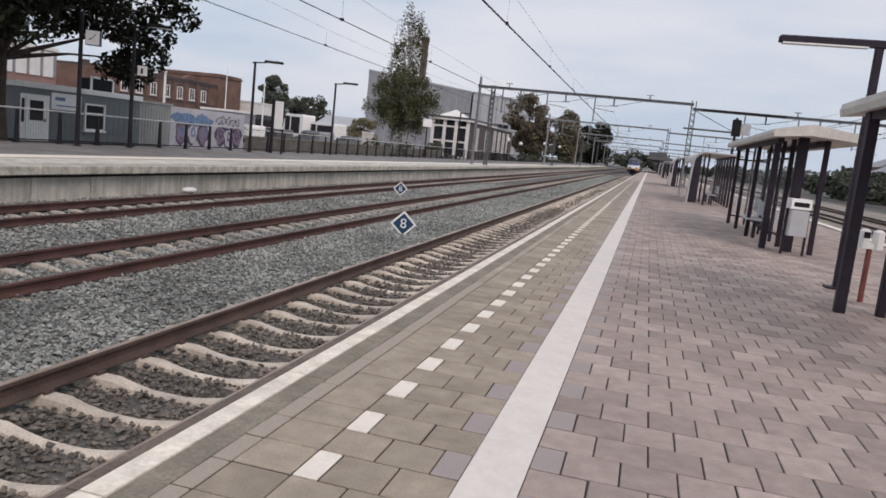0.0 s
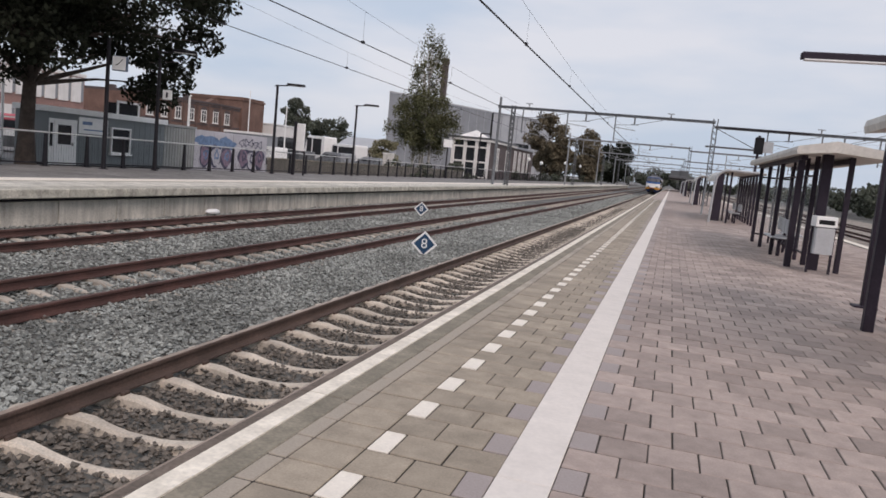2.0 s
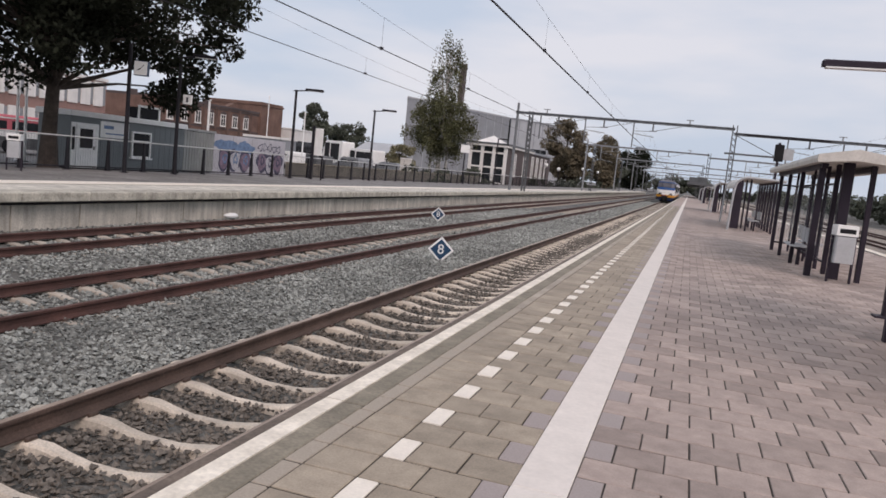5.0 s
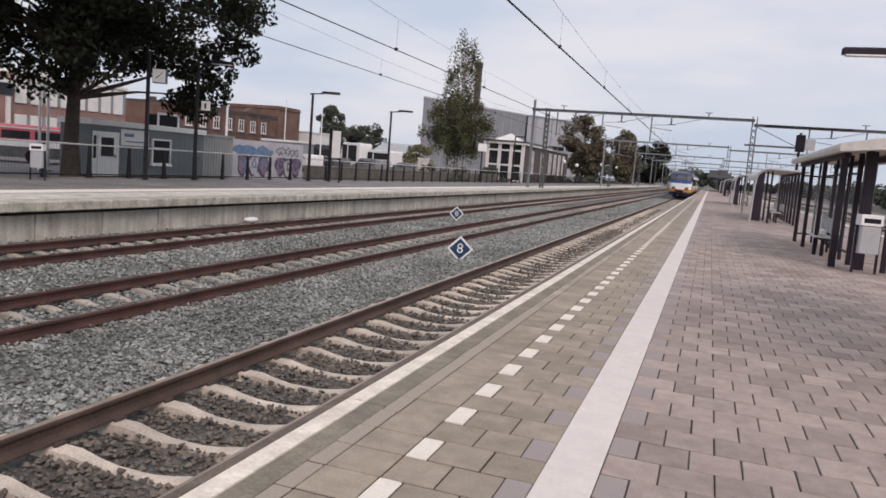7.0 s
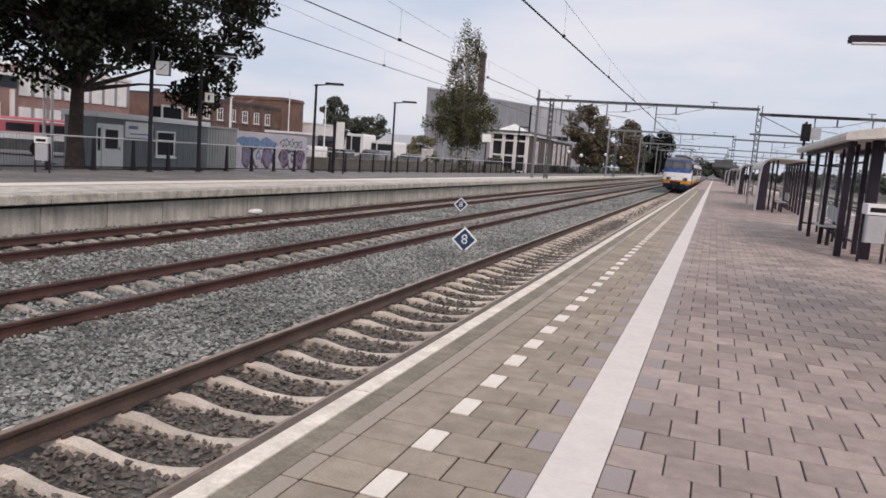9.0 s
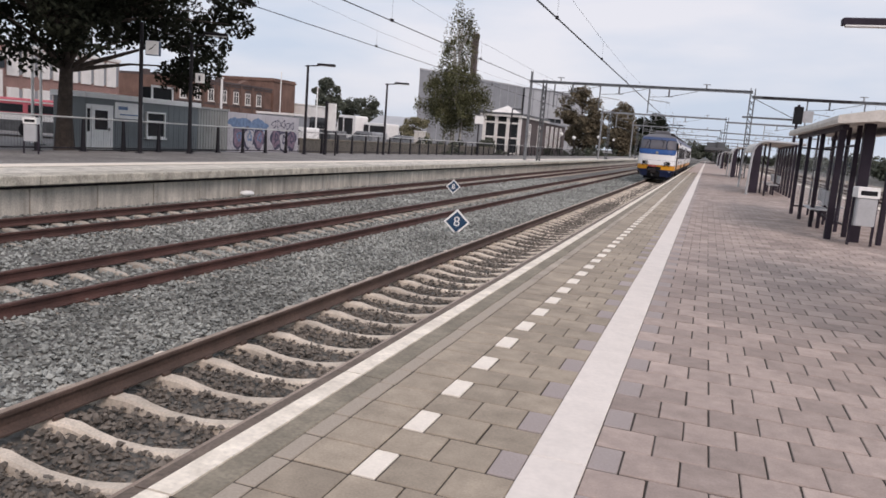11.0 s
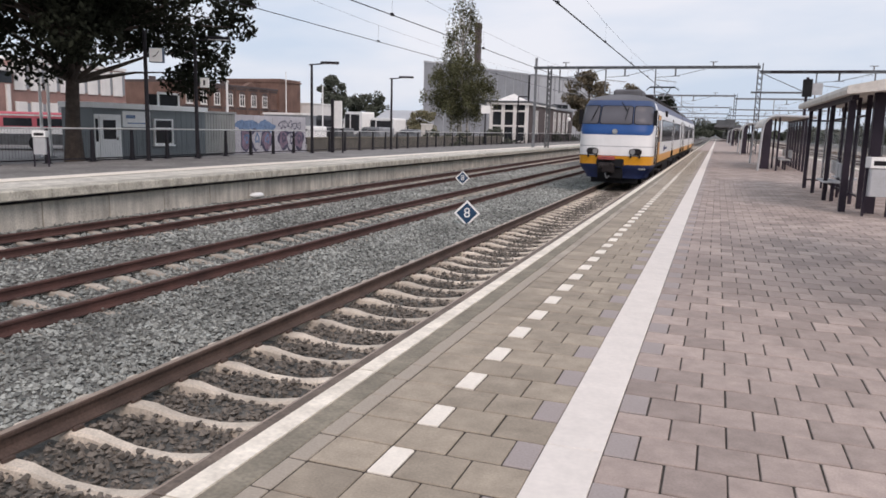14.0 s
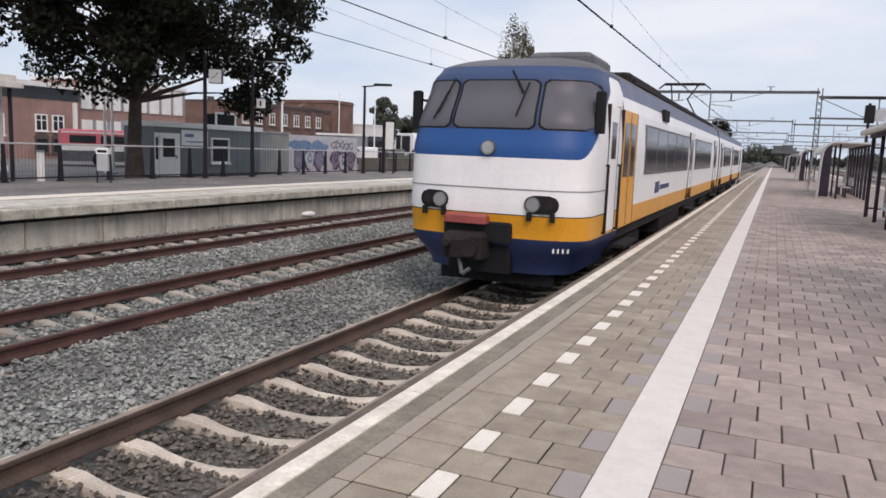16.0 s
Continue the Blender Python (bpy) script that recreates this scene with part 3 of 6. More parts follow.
def gantry(y, zb, label, xc=4.2, steel=None):
    steel = steel or GALV_MID
    g = thing("gantry", label=label, category="gantry", group="overhead line gantries")
    part("mast", Shape().tube((-14.7, y, -0.045), (-14.7, y, zb + 0.9), 0.14, 0.11, n=10), steel, g)
    column(-12.6 - 1.0, y + 0.8, -0.045, zb + 0.3, g, 0.36)
    column(xc, y, 0.0, zb + 0.35, g)
    column(22.5, y, -0.9, zb + 0.3, g)
    for xa, xb, zt in ((-14.9, xc, zb), (xc, 22.7, zb - 0.4)):
        part("beam", Shape().box(xa, xb, y - 0.12, y - 0.06, zt + 0.11, zt + 0.16).box(xa, xb, y + 0.06, y + 0.12, zt + 0.11, zt + 0.16).box(xa, xb, y - 0.12, y + 0.12, zt - 0.08, zt - 0.02), steel, g)
        part("beam_web", Shape().box(xa, xb, y - 0.015, y + 0.015, zt - 0.02, zt + 0.12), steel, g)
    for x in (-10.8, -6.71, -2.46, 10.15, 14.35, 18.65):
        zt = zb if x < xc else zb - 0.4
        d = part("drop_post", Shape().box(x - 1.75, x - 1.65, y - 0.05, y + 0.05, zt - 2.2, zt), steel, g)
        part("steady_arm", Shape().tube((x - 1.7, y, zt - 2.0), (x + 0.25, y, zt - 2.35), 0.025, n=6).tube((x - 1.7, y, zt - 1.0), (x + 0.1, y, zt - 1.2), 0.03, n=6), GALV, d)
        part("insulator", Shape().tube((x - 0.05, y, zt - 0.65), (x - 0.05, y, zt - 0.08), 0.07, n=8).box(x - 0.35, x + 0.3, y - 0.03, y + 0.03, zt - 0.72, zt - 0.65), steel, g)
        part("stay", Shape().tube((x - 0.05, y, zt - 0.7), (x + 2.3, y, zt - 0.12), 0.022, n=5).tube((x - 0.05, y, zt - 0.7), (x - 1.7, y, zt - 0.8), 0.022, n=5), steel, g)
    for x, zt in ((-12.0, zb), (0.5, zb), (12.5, zb - 0.4)):
        part("cap", Shape().tube((x, y, zt + 0.15), (x, y, zt + 0.5), 0.06, n=6).box(x - 0.3, x + 0.3, y - 0.04, y + 0.04, zt + 0.45, zt + 0.52), GALV, g)
    return g


GB = 7.1
main_gantry = gantry(65.5, GB, "grey steel gantry with lattice columns carrying the overhead line")
part("cable_tray", Shape().box(5.0, 11.6, 65.15, 65.35, GB - 0.42, GB - 0.28, 0.02), BLACK, main_gantry)
part("lower_beam", Shape().box(3.6, 7.8, 65.35, 65.5, GB - 2.1, GB - 1.95), GALV_DARK, main_gantry)
part("brace", Shape().tube((4.3, 65.4, GB - 0.45), (7.6, 65.4, GB - 1.95), 0.03, n=6), GALV_DARK, main_gantry)
# far gantries take the paler GALV: distance haze put into their colour
for gy in (115.0, 165.0, 215.0, 268.0, 330.0):
    gantry(gy, GB, "distant steel gantry over the tracks, paled for haze", 3.3, GALV)


def wires(x, zc, rise, label, r=0.013):
    w = thing("overhead_wire", label=label, category="overhead wire", group="overhead wires")
    c = Shape()
    c.tube((x, -20, zc), (x, 400, zc), r, n=6)
    part("contact_wire", c, BLACK, w)
    cat = Shape()
    ys = list(range(-1, 399, 8))
    prev = None
    drop = Shape()
    for y in ys:
        u = ((y + 0.5) % 66) / 66
        z = zc + 0.5 + rise * (2 * u - 1) ** 2
        if prev:
            cat.tube(prev, (x, y, z), 0.004, n=5)
        prev = (x, y, z)
        drop.tube((x, y, zc), (x, y, z), 0.003, n=4).box(x - 0.03, x + 0.03, y - 0.06, y + 0.06, zc - 0.02, zc + 0.05)
    part("messenger_wire", cat, BLACK, w)
    part("hanger_wire", drop, BLACK, w, kind="stuff")
    return w


wires(-2.46, 4.48, 1.0, "pair of dark overhead wires above the near track", 0.019)
wires(-6.71, 4.32, 1.0, "dark overhead wires above the middle track")
wires(-10.8, 4.62, 1.0, "dark overhead wires above the far track")
wires(10.15, 4.6, 1.0, "dark overhead wires beyond the island platform")
wires(14.35, 4.6, 1.0, "dark overhead wires beyond the island platform")


# ---- track-side diamond signs ----
def text_mesh(body, size, name, material):
    cu = bpy.data.curves.new(name, "FONT")
    cu.body, cu.size, cu.extrude, cu.align_x, cu.align_y = body, size, 0.002, "CENTER", "CENTER"
    tmp = bpy.data.objects.new(name, cu)
    scene.collection.objects.link(tmp)
    me = bpy.data.meshes.new_from_object(tmp.evaluated_get(bpy.context.evaluated_depsgraph_get()))
    bpy.data.objects.remove(tmp)
    me.materials.clear()
    me.materials.append(material)
    return me


def diamond_sign(x, y, z, half, rz):
    s = thing("diamond_sign", (x, y, -1.0), rz, "blue and white diamond stop marker with number 8 on a post", "sign", "diamond stop markers")
    zc = z + 1.0

    def dia(h, y0, y1):
        p = [(0, -h), (h, 0), (0, h), (-h, 0)]
        return Shape().extrude([(a, zc + b) for a, b in p], y0, y1)
    part("post", Shape().tube((0, 0.05, 0), (0, 0.05, zc + half * 0.5), 0.03, n=10), GALV, s)
    part("border", dia(half, -0.012, 0.012), WHITE_MET, s, "white border")
    part("face", dia(half * 0.8, -0.018, -0.005), SIGN_BLUE, s)
    n = new("number", text_mesh("8", half * 1.05, "number", WHITE_MET))
    n.parent = s
    n.matrix_basis = pose(0, -0.02, zc, 90, 0, 0)
    part("bracket", Shape().box(-0.06, 0.06, 0.012, 0.07, zc - 0.03, zc + 0.03), GALV, s)


diamond_sign(-4.55, 15.0, -0.62, 0.335, 18)
diamond_sign(-8.75, 27.2, -0.56, 0.31, 18)


# ---- opposite platform: fence, lamps, clock, boards ----
FX = -20.5
fence = thing("fence", (FX, 0, -0.045), 0, "long dark steel railing with pale top rail along the platform", "fence")
post_me = Shape().add([(-0.05, -0.09, 0), (0.05, -0.09, 0), (0.05, 0.09, 0), (-0.05, 0.09, 0), (-0.035, -0.045, 1.19), (0.035, -0.045, 1.19), (0.035, 0.045, 1.19), (-0.035, 0.045, 1.19)], [(3, 2, 1, 0), (4, 5, 6, 7), (0, 1, 5, 4), (1, 2, 6, 5), (2, 3, 7, 6), (3, 0, 4, 7)]).box(-0.1, 0.1, -0.13, 0.13, 0, 0.02).mesh("fence_post", BLACK)
for k in range(-9, 60):
    piece("fence_post", post_me, fence, (0, 18.85 + 2.03 * k, 0))
for k in range(-3, 17):
    y0 = 19.0 + 2.03 * 3 * k
    part("top_rail", Shape().tube((0, y0, 1.22), (0, y0 + 6.06, 1.22), 0.03, n=8), GALV_PALE, fence)
    part("bottom_rail", Shape().box(-0.02, 0.02, y0, y0 + 6.06, 0.1, 0.15), BLACK, fence)
    mesh_sh = Shape()
    for q in range(50):
        mesh_sh.box(-0.002, 0.002, y0 + 0.12 * q, y0 + 0.12 * q + 0.004, 0.12, 1.19)
    part("wire_infill", mesh_sh, BLACK, fence, kind="stuff")


def platform_lamp(x, y, h, arm, rz, label):
    l = thing("platform_lamp", (x, y, -0.045), rz, label, "street lamp", "platform lamps")
    part("base", Shape().box(-0.12, 0.12, -0.12, 0.12, 0, 0.03, 0.01), BLACK, l)
    part("pole", Shape().tube((0, 0, 0), (0, 0, h), 0.085, 0.065, n=12), BLACK, l, smooth=False)
    part("arm", Shape().tube((-0.15, 0, h - 0.06), (arm, 0, h + 0.06), 0.035, n=8), BLACK, l)
    part("lamp_head", Shape().box(arm * 0.5, arm + 0.5, -0.12, 0.12, h + 0.02, h + 0.14, 0.03), BLACK, l)
    part("diffuser", Shape().box(arm * 0.5 + 0.08, arm + 0.42, -0.09, 0.09, h, h + 0.02), WHITE_MET, l)
    return l


platform_lamp(-19.9, 34.0, 4.86, 1.0, 20, "slim dark platform lamp post with a flat arm lamp")
platform_lamp(-20.1, 45.3, 4.88, 1.0, 20, "slim dark platform lamp post with a flat arm lamp")
platform_lamp(-19.8, 24.0, 5.0, 1.0, 20, "slim dark platform lamp post with a small white sign")
info = thing("pole_sign", (-19.76, 24.12, 3.0), 20, "small white sign on a lamp post", "sign")
part("panel", Shape().box(0.08, 0.46, -0.04, 0.04, -0.02, 0.38, 0.01), WHITE_MET, info)
part("clamp", Shape().box(-0.1, 0.1, -0.1, 0.1, 0.13, 0.2), BLACK, info)
part("mark", Shape().box(0.22, 0.3, -0.046, -0.04, 0.06, 0.28), BLACK, info)

clock = thing("platform_clock", (-19.8, 21.0, -0.045), 0, "dark post with a square white station clock", "clock")
part("pole", Shape().tube((0, 0, 0), (0, 0, 5.0), 0.085, 0.07, n=12), BLACK, clock)
part("base", Shape().box(-0.12, 0.12, -0.12, 0.12, 0, 0.03, 0.01), BLACK, clock)
ck = thing("clock_box", (0.02, 0, 0), 28)
ck.parent = clock
part("housing", Shape().box(0.16, 0.68, -0.17, 0.17, 3.8, 4.35, 0.03), SIGN_BLUE, ck)
part("dial", Shape().box(0.18, 0.66, -0.182, -0.17, 3.82, 4.33), WHITE_MET, ck)
part("clock_hand", Shape().add([(0.4, -0.187, 4.05), (0.43, -0.187, 4.06), (0.55, -0.187, 4.21), (0.53, -0.187, 4.23)], [(0, 1, 2, 3)]), BLACK, ck)
part("clock_hand", Shape().add([(0.42, -0.187, 4.04), (0.41, -0.187, 4.08), (0.29, -0.187, 4.0), (0.3, -0.187, 3.97)], [(0, 1, 2, 3)]), BLACK, ck)
part("bracket", Shape().box(-0.02, 0.17, -0.04, 0.04, 4.0, 4.1), BLACK, ck)

board = thing("timetable_board", (-19.6, 36.0, -0.045), 0, "upright white information board on a dark frame", "sign")
part("post", Shape().box(-0.16, 0.0, -0.08, 0.08, 0, 3.05, 0.01), BLACK, board)
part("panel", Shape().box(0.02, 0.52, -0.04, 0.04, 1.4, 2.95, 0.01), WHITE_MET, board)
part("post", Shape().box(0.54, 0.62, -0.04, 0.04, 0, 1.4, 0.01).box(0.4, 0.54, -0.03, 0.03, 1.3, 1.4), BLACK, board)


def litter_bin(at, rz, label):
    b = thing("litter_bin", at, rz, label, "bin", "litter bins")
    part("body", Shape().box(-0.19, 0.19, -0.15, 0.15, 0.4, 0.95, 0.03), BIN_GREY, b)
    part("hood", Shape().box(-0.2, 0.2, -0.16, -0.12, 0.95, 1.13).box(-0.2, 0.2, 0.12, 0.16, 0.95, 1.13).box(-0.2, -0.15, -0.12, 0.12, 0.95, 1.13)
         .box(0.15, 0.2, -0.12, 0.12, 0.95, 1.13).box(-0.2, 0.2, -0.16, 0.16, 1.13, 1.16, 0.01), WHITE_MET, b, "pale hood with a dark opening")
    part("opening", Shape().box(-0.15, 0.15, -0.163, -0.15, 1.0, 1.09), T_BLACK, b)
    for x in (-0.215, 0.215):
        part("leg", Shape().box(x - 0.02, x + 0.02, -0.025, 0.025, 0, 0.95), PURPLE, b)
    return b


litter_bin((-19.2, 15.4, -0.045), 30, "grey litter bin beside the fence")
litter_bin((4.32, 13.55, 0.0), 8, "grey metal litter bin with a pale hood on two legs")


def plastic_bag(at, rz):
    rows = []
    for p in np.linspace(0.06, math.pi - 0.06, 9):
        r = []
        for a in np.linspace(0, 2 * math.pi, 17):
            k = 1 + 0.22 * noise.noise(Vector((2.3 * math.cos(a), 2.3 * math.sin(a), 3 * p)))
            r.append((0.3 * k * math.sin(p) * math.cos(a), 0.12 * k * math.sin(p) * math.sin(a), 0.09 - 0.09 * k * math.cos(p)))
        rows.append(r)
    b = part("plastic_bag", Shape().grid(rows), WHITE_MET, smooth=True)
    b.matrix_basis = pose(*at, 0, 0, rz)
    tagged(b, "crumpled white plastic bag on the ballast by the wall", "bag")


plastic_bag((-12.55, 17.6, -0.87), 80)


# ---- shelters and posts on our platform ----
def shelter(y0, y1, x0, x1, zr, label, posts, roof_over=0.75, over_track=None):
    s = thing("platform_shelter", (0, 0, 0), 0, label, "shelter", "platform shelters")
    xm = (x0 + x1) / 2
    ov = roof_over if over_track is None else over_track
    part("roof", Shape().extrude([(x0 - ov, zr + 0.02), (x0 - ov + 0.02, zr - 0.06), (xm, zr + 0.02), (x1 + roof_over - 0.02, zr - 0.06), (x1 + roof_over, zr + 0.02),
                                  (x1 + roof_over * 0.9, zr + 0.1), (xm, zr + 0.24), (x0 - ov * 0.9, zr + 0.1)], y0 - 0.7, y1 + 0.7), ROOF_WHITE, s)
    part("gutter", Shape().box(x0 - 0.06, x0 + 0.06, y0, y1, zr - 0.14, zr - 0.04).box(x1 - 0.06, x1 + 0.06, y0, y1, zr - 0.14, zr - 0.04), PURPLE, s)
    for x, y, w in posts:
        part("post", Shape().box(x - w / 2, x + w / 2, y - w / 2, y + w / 2, 0, zr + 0.02, 0.008), PURPLE, s)
    return s


def glass_wall(s, xa, ya, xb, yb, z0, z1):
    d = Vector((xb - xa, yb - ya, 0))
    n = Vector((-d.y, d.x, 0)).normalized() * 0.006
    sh = Shape().add([(xa - n.x, ya - n.y, z0), (xb - n.x, yb - n.y, z0), (xb + n.x, yb + n.y, z0), (xa + n.x, ya + n.y, z0),
                      (xa - n.x, ya - n.y, z1), (xb - n.x, yb - n.y, z1), (xb + n.x, yb + n.y, z1), (xa + n.x, ya + n.y, z1)],
                     [(3, 2, 1, 0), (4, 5, 6, 7), (0, 1, 5, 4), (1, 2, 6, 5), (2, 3, 7, 6), (3, 0, 4, 7)])
    p = part("pane", sh, GLASS, s)
    p.visible_shadow = False
    for z in (z0, z1):
        part("glazing_rail", Shape().tube((xa, ya, z), (xb, yb, z), 0.025, n=6), PURPLE, s)


def bench(at, rz, label):
    b = thing("bench", at, rz, label, "bench", "platform benches")
    for k in range(3):
        part("seat", Shape().box(-0.22, 0.22, -0.75 + 0.52 * k, -0.3 + 0.52 * k, 0.44, 0.48, 0.02), BIN_GREY, b)
        part("backrest", Shape().box(0.2, 0.25, -0.75 + 0.52 * k, -0.3 + 0.52 * k, 0.55, 0.9, 0.02), BIN_GREY, b)
    part("bearer", Shape().box(-0.04, 0.04, -0.8, 0.85, 0.38, 0.44), PURPLE, b)
    for y in (-0.6, 0.65):
        part("leg", Shape().box(-0.04, 0.04, y - 0.04, y + 0.04, 0, 0.38), PURPLE, b)
    return b


s2 = shelter(14.0, 22.0, 3.85, 4.75, 2.41, "off-white roofed platform shelter on dark plum posts with glass",
             [(3.85, 14.3, 0.13), (4.75, 14.0, 0.1), (3.87, 21.8, 0.1), (4.35, 22.0, 0.06), (4.3, 20.4, 0.06), (4.3, 18.4, 0.06), (4.3, 16.4, 0.08), (4.3, 15.2, 0.1), (4.32, 14.2, 0.2), (4.75, 21.8, 0.1), (3.86, 17.2, 0.09), (3.86, 19.6, 0.09), (4.05, 15.6, 0.07)], 0.62, over_track=0.27)
for ya, yb in ((15.2, 16.4), (16.4, 18.4), (18.4, 20.4), (20.4, 22.0)):
    glass_wall(s2, 4.3, ya, 4.3, yb, 0.25, 2.0)
glass_wall(s2, 3.87, 21.9, 4.75, 21.9, 0.25, 2.0)
bench((4.0, 17.6, 0), 0, "pale grey bench under the shelter roof")
bench((4.6, 19.6, 0), 180, "pale grey bench under the shelter roof")

s1 = shelter(3.2, 6.9, 3.72, 4.7, 2.43, "off-white roofed platform shelter on thick dark posts", [(3.7, 6.67, 0.12), (4.17, 6.75, 0.1), (3.72, 3.4, 0.13), (4.7, 3.4, 0.13), (4.7, 6.6, 0.1)], 0.2)
glass_wall(s1, 4.2, 3.5, 4.2, 6.6, 0.25, 2.0)

def hoop_shelter(y0, y1, x0, x1, zr, label, step=1.5):
    """A waiting shelter under a bent roof: the roof sheet turns down at the track side and ends in a pale hoop."""
    s = thing("platform_shelter", (0, 0, 0), 0, label, "shelter", "platform shelters")
    arch = [(x0 - 0.12, 0.0), (x0 - 0.06, zr - 0.75)] + [(x0 + 0.5 - 0.53 * math.cos(a), zr - 0.5 + 0.5 * math.sin(a)) for a in np.linspace(0.1, 1.5, 7)] + [(x1 + 0.35, zr - 0.03)]
    for y in (y0, y1):
        h = Shape()
        for (xa, za), (xb, zb) in zip(arch, arch[1:]):
            h.tube((xa, y, za), (xb, y, zb), 0.05, n=8)
        part("hoop", h, BIN_GREY, s, "pale bent end tube")
    outer = arch[2:]
    inner = [(x + 0.03, z - 0.06) for x, z in reversed(outer)]
    part("roof", Shape().extrude(outer + inner, y0 + 0.05, y1 - 0.05), ROOF_WHITE, s)
    part("end_panel", Shape().extrude([(x0 - 0.05, 0.08), (x0 + 0.32, 0.08), (x0 + 0.32, zr - 0.16)] + [(x0 + 0.5 - 0.48 * math.cos(a), zr - 0.52 + 0.45 * math.sin(a)) for a in np.linspace(1.05, 0.0, 6)], y0 + 0.06, y0 + 0.1), PURPLE, s, "dark perforated end panel")
    n = int((y1 - y0) / step)
    for k in range(n + 1):
        y = y0 + 0.3 + (y1 - y0 - 0.6) * k / n
        part("post", Shape().box(x1 - 0.05, x1 + 0.05, y - 0.05, y + 0.05, 0, zr - 0.06, 0.008), PURPLE, s)
        if k % 2 == 0:
            part("post", Shape().box(x0 + 0.6, x0 + 0.68, y - 0.04, y + 0.04, 0, zr - 0.06, 0.008), PURPLE, s)
    part("gutter", Shape().box(x1 - 0.06, x1 + 0.06, y0, y1, zr - 0.16, zr - 0.07), PURPLE, s)
    return s


s3 = hoop_shelter(33.0, 42.0, 3.2, 4.9, 2.4, "rounded dark waiting shelter with a pale bent roof")
for ya in (34.5, 36.2, 38.0, 40.0):
    glass_wall(s3, 4.9, ya, 4.9, ya + 1.6, 0.25, 2.0)
bench((4.3, 35.2, 0), 0, "pale grey bench inside the dark waiting shelter")
bench((4.3, 38.6, 0), 0, "pale grey bench inside the dark waiting shelter")
for sy in (62.0, 112.0, 150.0):
    hoop_shelter(sy, sy + 9, 3.2, 5.0, 2.5, "distant rounded dark platform shelter", 3.0)

lamp_post = thing("platform_lamp", (4.16, 8.9, 0), 0, "dark plum T-shaped platform lamp post with twin arms", "street lamp", "island platform lamps")
part("pole", Shape().box(-0.052, 0.052, -0.052, 0.052, 0, 3.5, 0.01), PURPLE, lamp_post)
part("base", Shape().box(-0.16, 0.16, -0.13, 0.13, 0, 0.03, 0.01), PURPLE, lamp_post)
part("arm", Shape().box(-1.33, 1.33, -0.07, 0.07, 3.47, 3.57, 0.02), PURPLE, lamp_post)
part("diffuser", Shape().box(-1.28, -0.15, -0.07, 0.07, 3.45, 3.47), WHITE_MET, lamp_post)
part("diffuser", Shape().box(0.15, 1.28, -0.07, 0.07, 3.45, 3.47), WHITE_MET, lamp_post)

red_post = thing("check_in_post", (4.22, 7.85, 0), 10, "red ticket validator post with a pale head", "ticket post")
part("column", Shape().box(-0.03, 0.03, -0.03, 0.03, 0, 0.72, 0.01), RED_POST, red_post)
part("head", Shape().box(-0.15, -0.03, -0.07, 0.07, 0.72, 0.98, 0.03).box(0.03, 0.15, -0.07, 0.07, 0.72, 0.98, 0.03).box(-0.1, 0.1, -0.04, 0.04, 0.72, 0.8), WHITE_MET, red_post, "pale twin reader head")
part("screen", Shape().box(-0.13, -0.05, -0.078, -0.07, 0.86, 0.94), T_BLACK, red_post)
rail_seat = thing("leaning_rail", (0, 0, 0), 0, "pale leaning rail between the shelter posts", "railing")
part("bar", Shape().tube((4.2, 6.0, 0.85), (4.7, 7.7, 0.85), 0.03, n=8).tube((4.2, 6.0, 0.98), (4.7, 7.7, 0.98), 0.03, n=8), BIN_GREY, rail_seat)
part("leg", Shape().tube((4.3, 6.35, 0), (4.3, 6.35, 0.98), 0.03, n=8), PURPLE, rail_seat)
part("leg", Shape().tube((4.6, 7.4, 0), (4.6, 7.4, 0.98), 0.03, n=8), PURPLE, rail_seat)

signal = thing("signal_mast", (5.5, 41.0, 0), 0, "dark mast with a boxy signal head", "signal")
part("mast", Shape().tube((0, 0, 0), (0, 0, 4.6), 0.07, n=8), PURPLE, signal)
part("head", Shape().box(-0.2, 0.25, -0.15, 0.15, 3.6, 4.5, 0.03), T_BLACK, signal)
part("backing", Shape().box(0.26, 0.75, -0.05, 0.05, 3.7, 4.3), BIN_GREY, signal)


# ---- trees ----
def leaf_mesh(name, centres, radii, per, size, material, seed, droop=0.0):
    """Crown of many small leaf cards in clumps round the given centres."""
    rng = np.random.default_rng(seed)
    pts = []
    for c, r in zip(centres, radii):
        q = rng.normal(0, 1, (per, 3))
        q /= np.linalg.norm(q, axis=1, keepdims=True)
        q *= (rng.uniform(0.25, 1, (per, 1)) ** 0.5) * r
        q[:, 2] = q[:, 2] * 0.75 - droop * rng.uniform(0, 1, per) * r
        pts.append(q + np.array(c))
    p = np.concatenate(pts)
    n = len(p)
    a = rng.normal(0, 1, (n, 3))
    a /= np.linalg.norm(a, axis=1, keepdims=True)
    b = np.cross(a, rng.normal(0, 1, (n, 3)))
    b /= np.linalg.norm(b, axis=1, keepdims=True)
    s = (size * rng.uniform(0.6, 1.3, n))[:, None]
    v = np.stack([p - a * s, p + b * s * 0.55, p + a * s, p - b * s * 0.55], 1).reshape(-1, 3)
    f_ = np.arange(4 * n).reshape(-1, 4)
    me = bpy.data.meshes.new(name)
    me.from_pydata(v.tolist(), [], f_.tolist())
    me.materials.append(material)
    return me


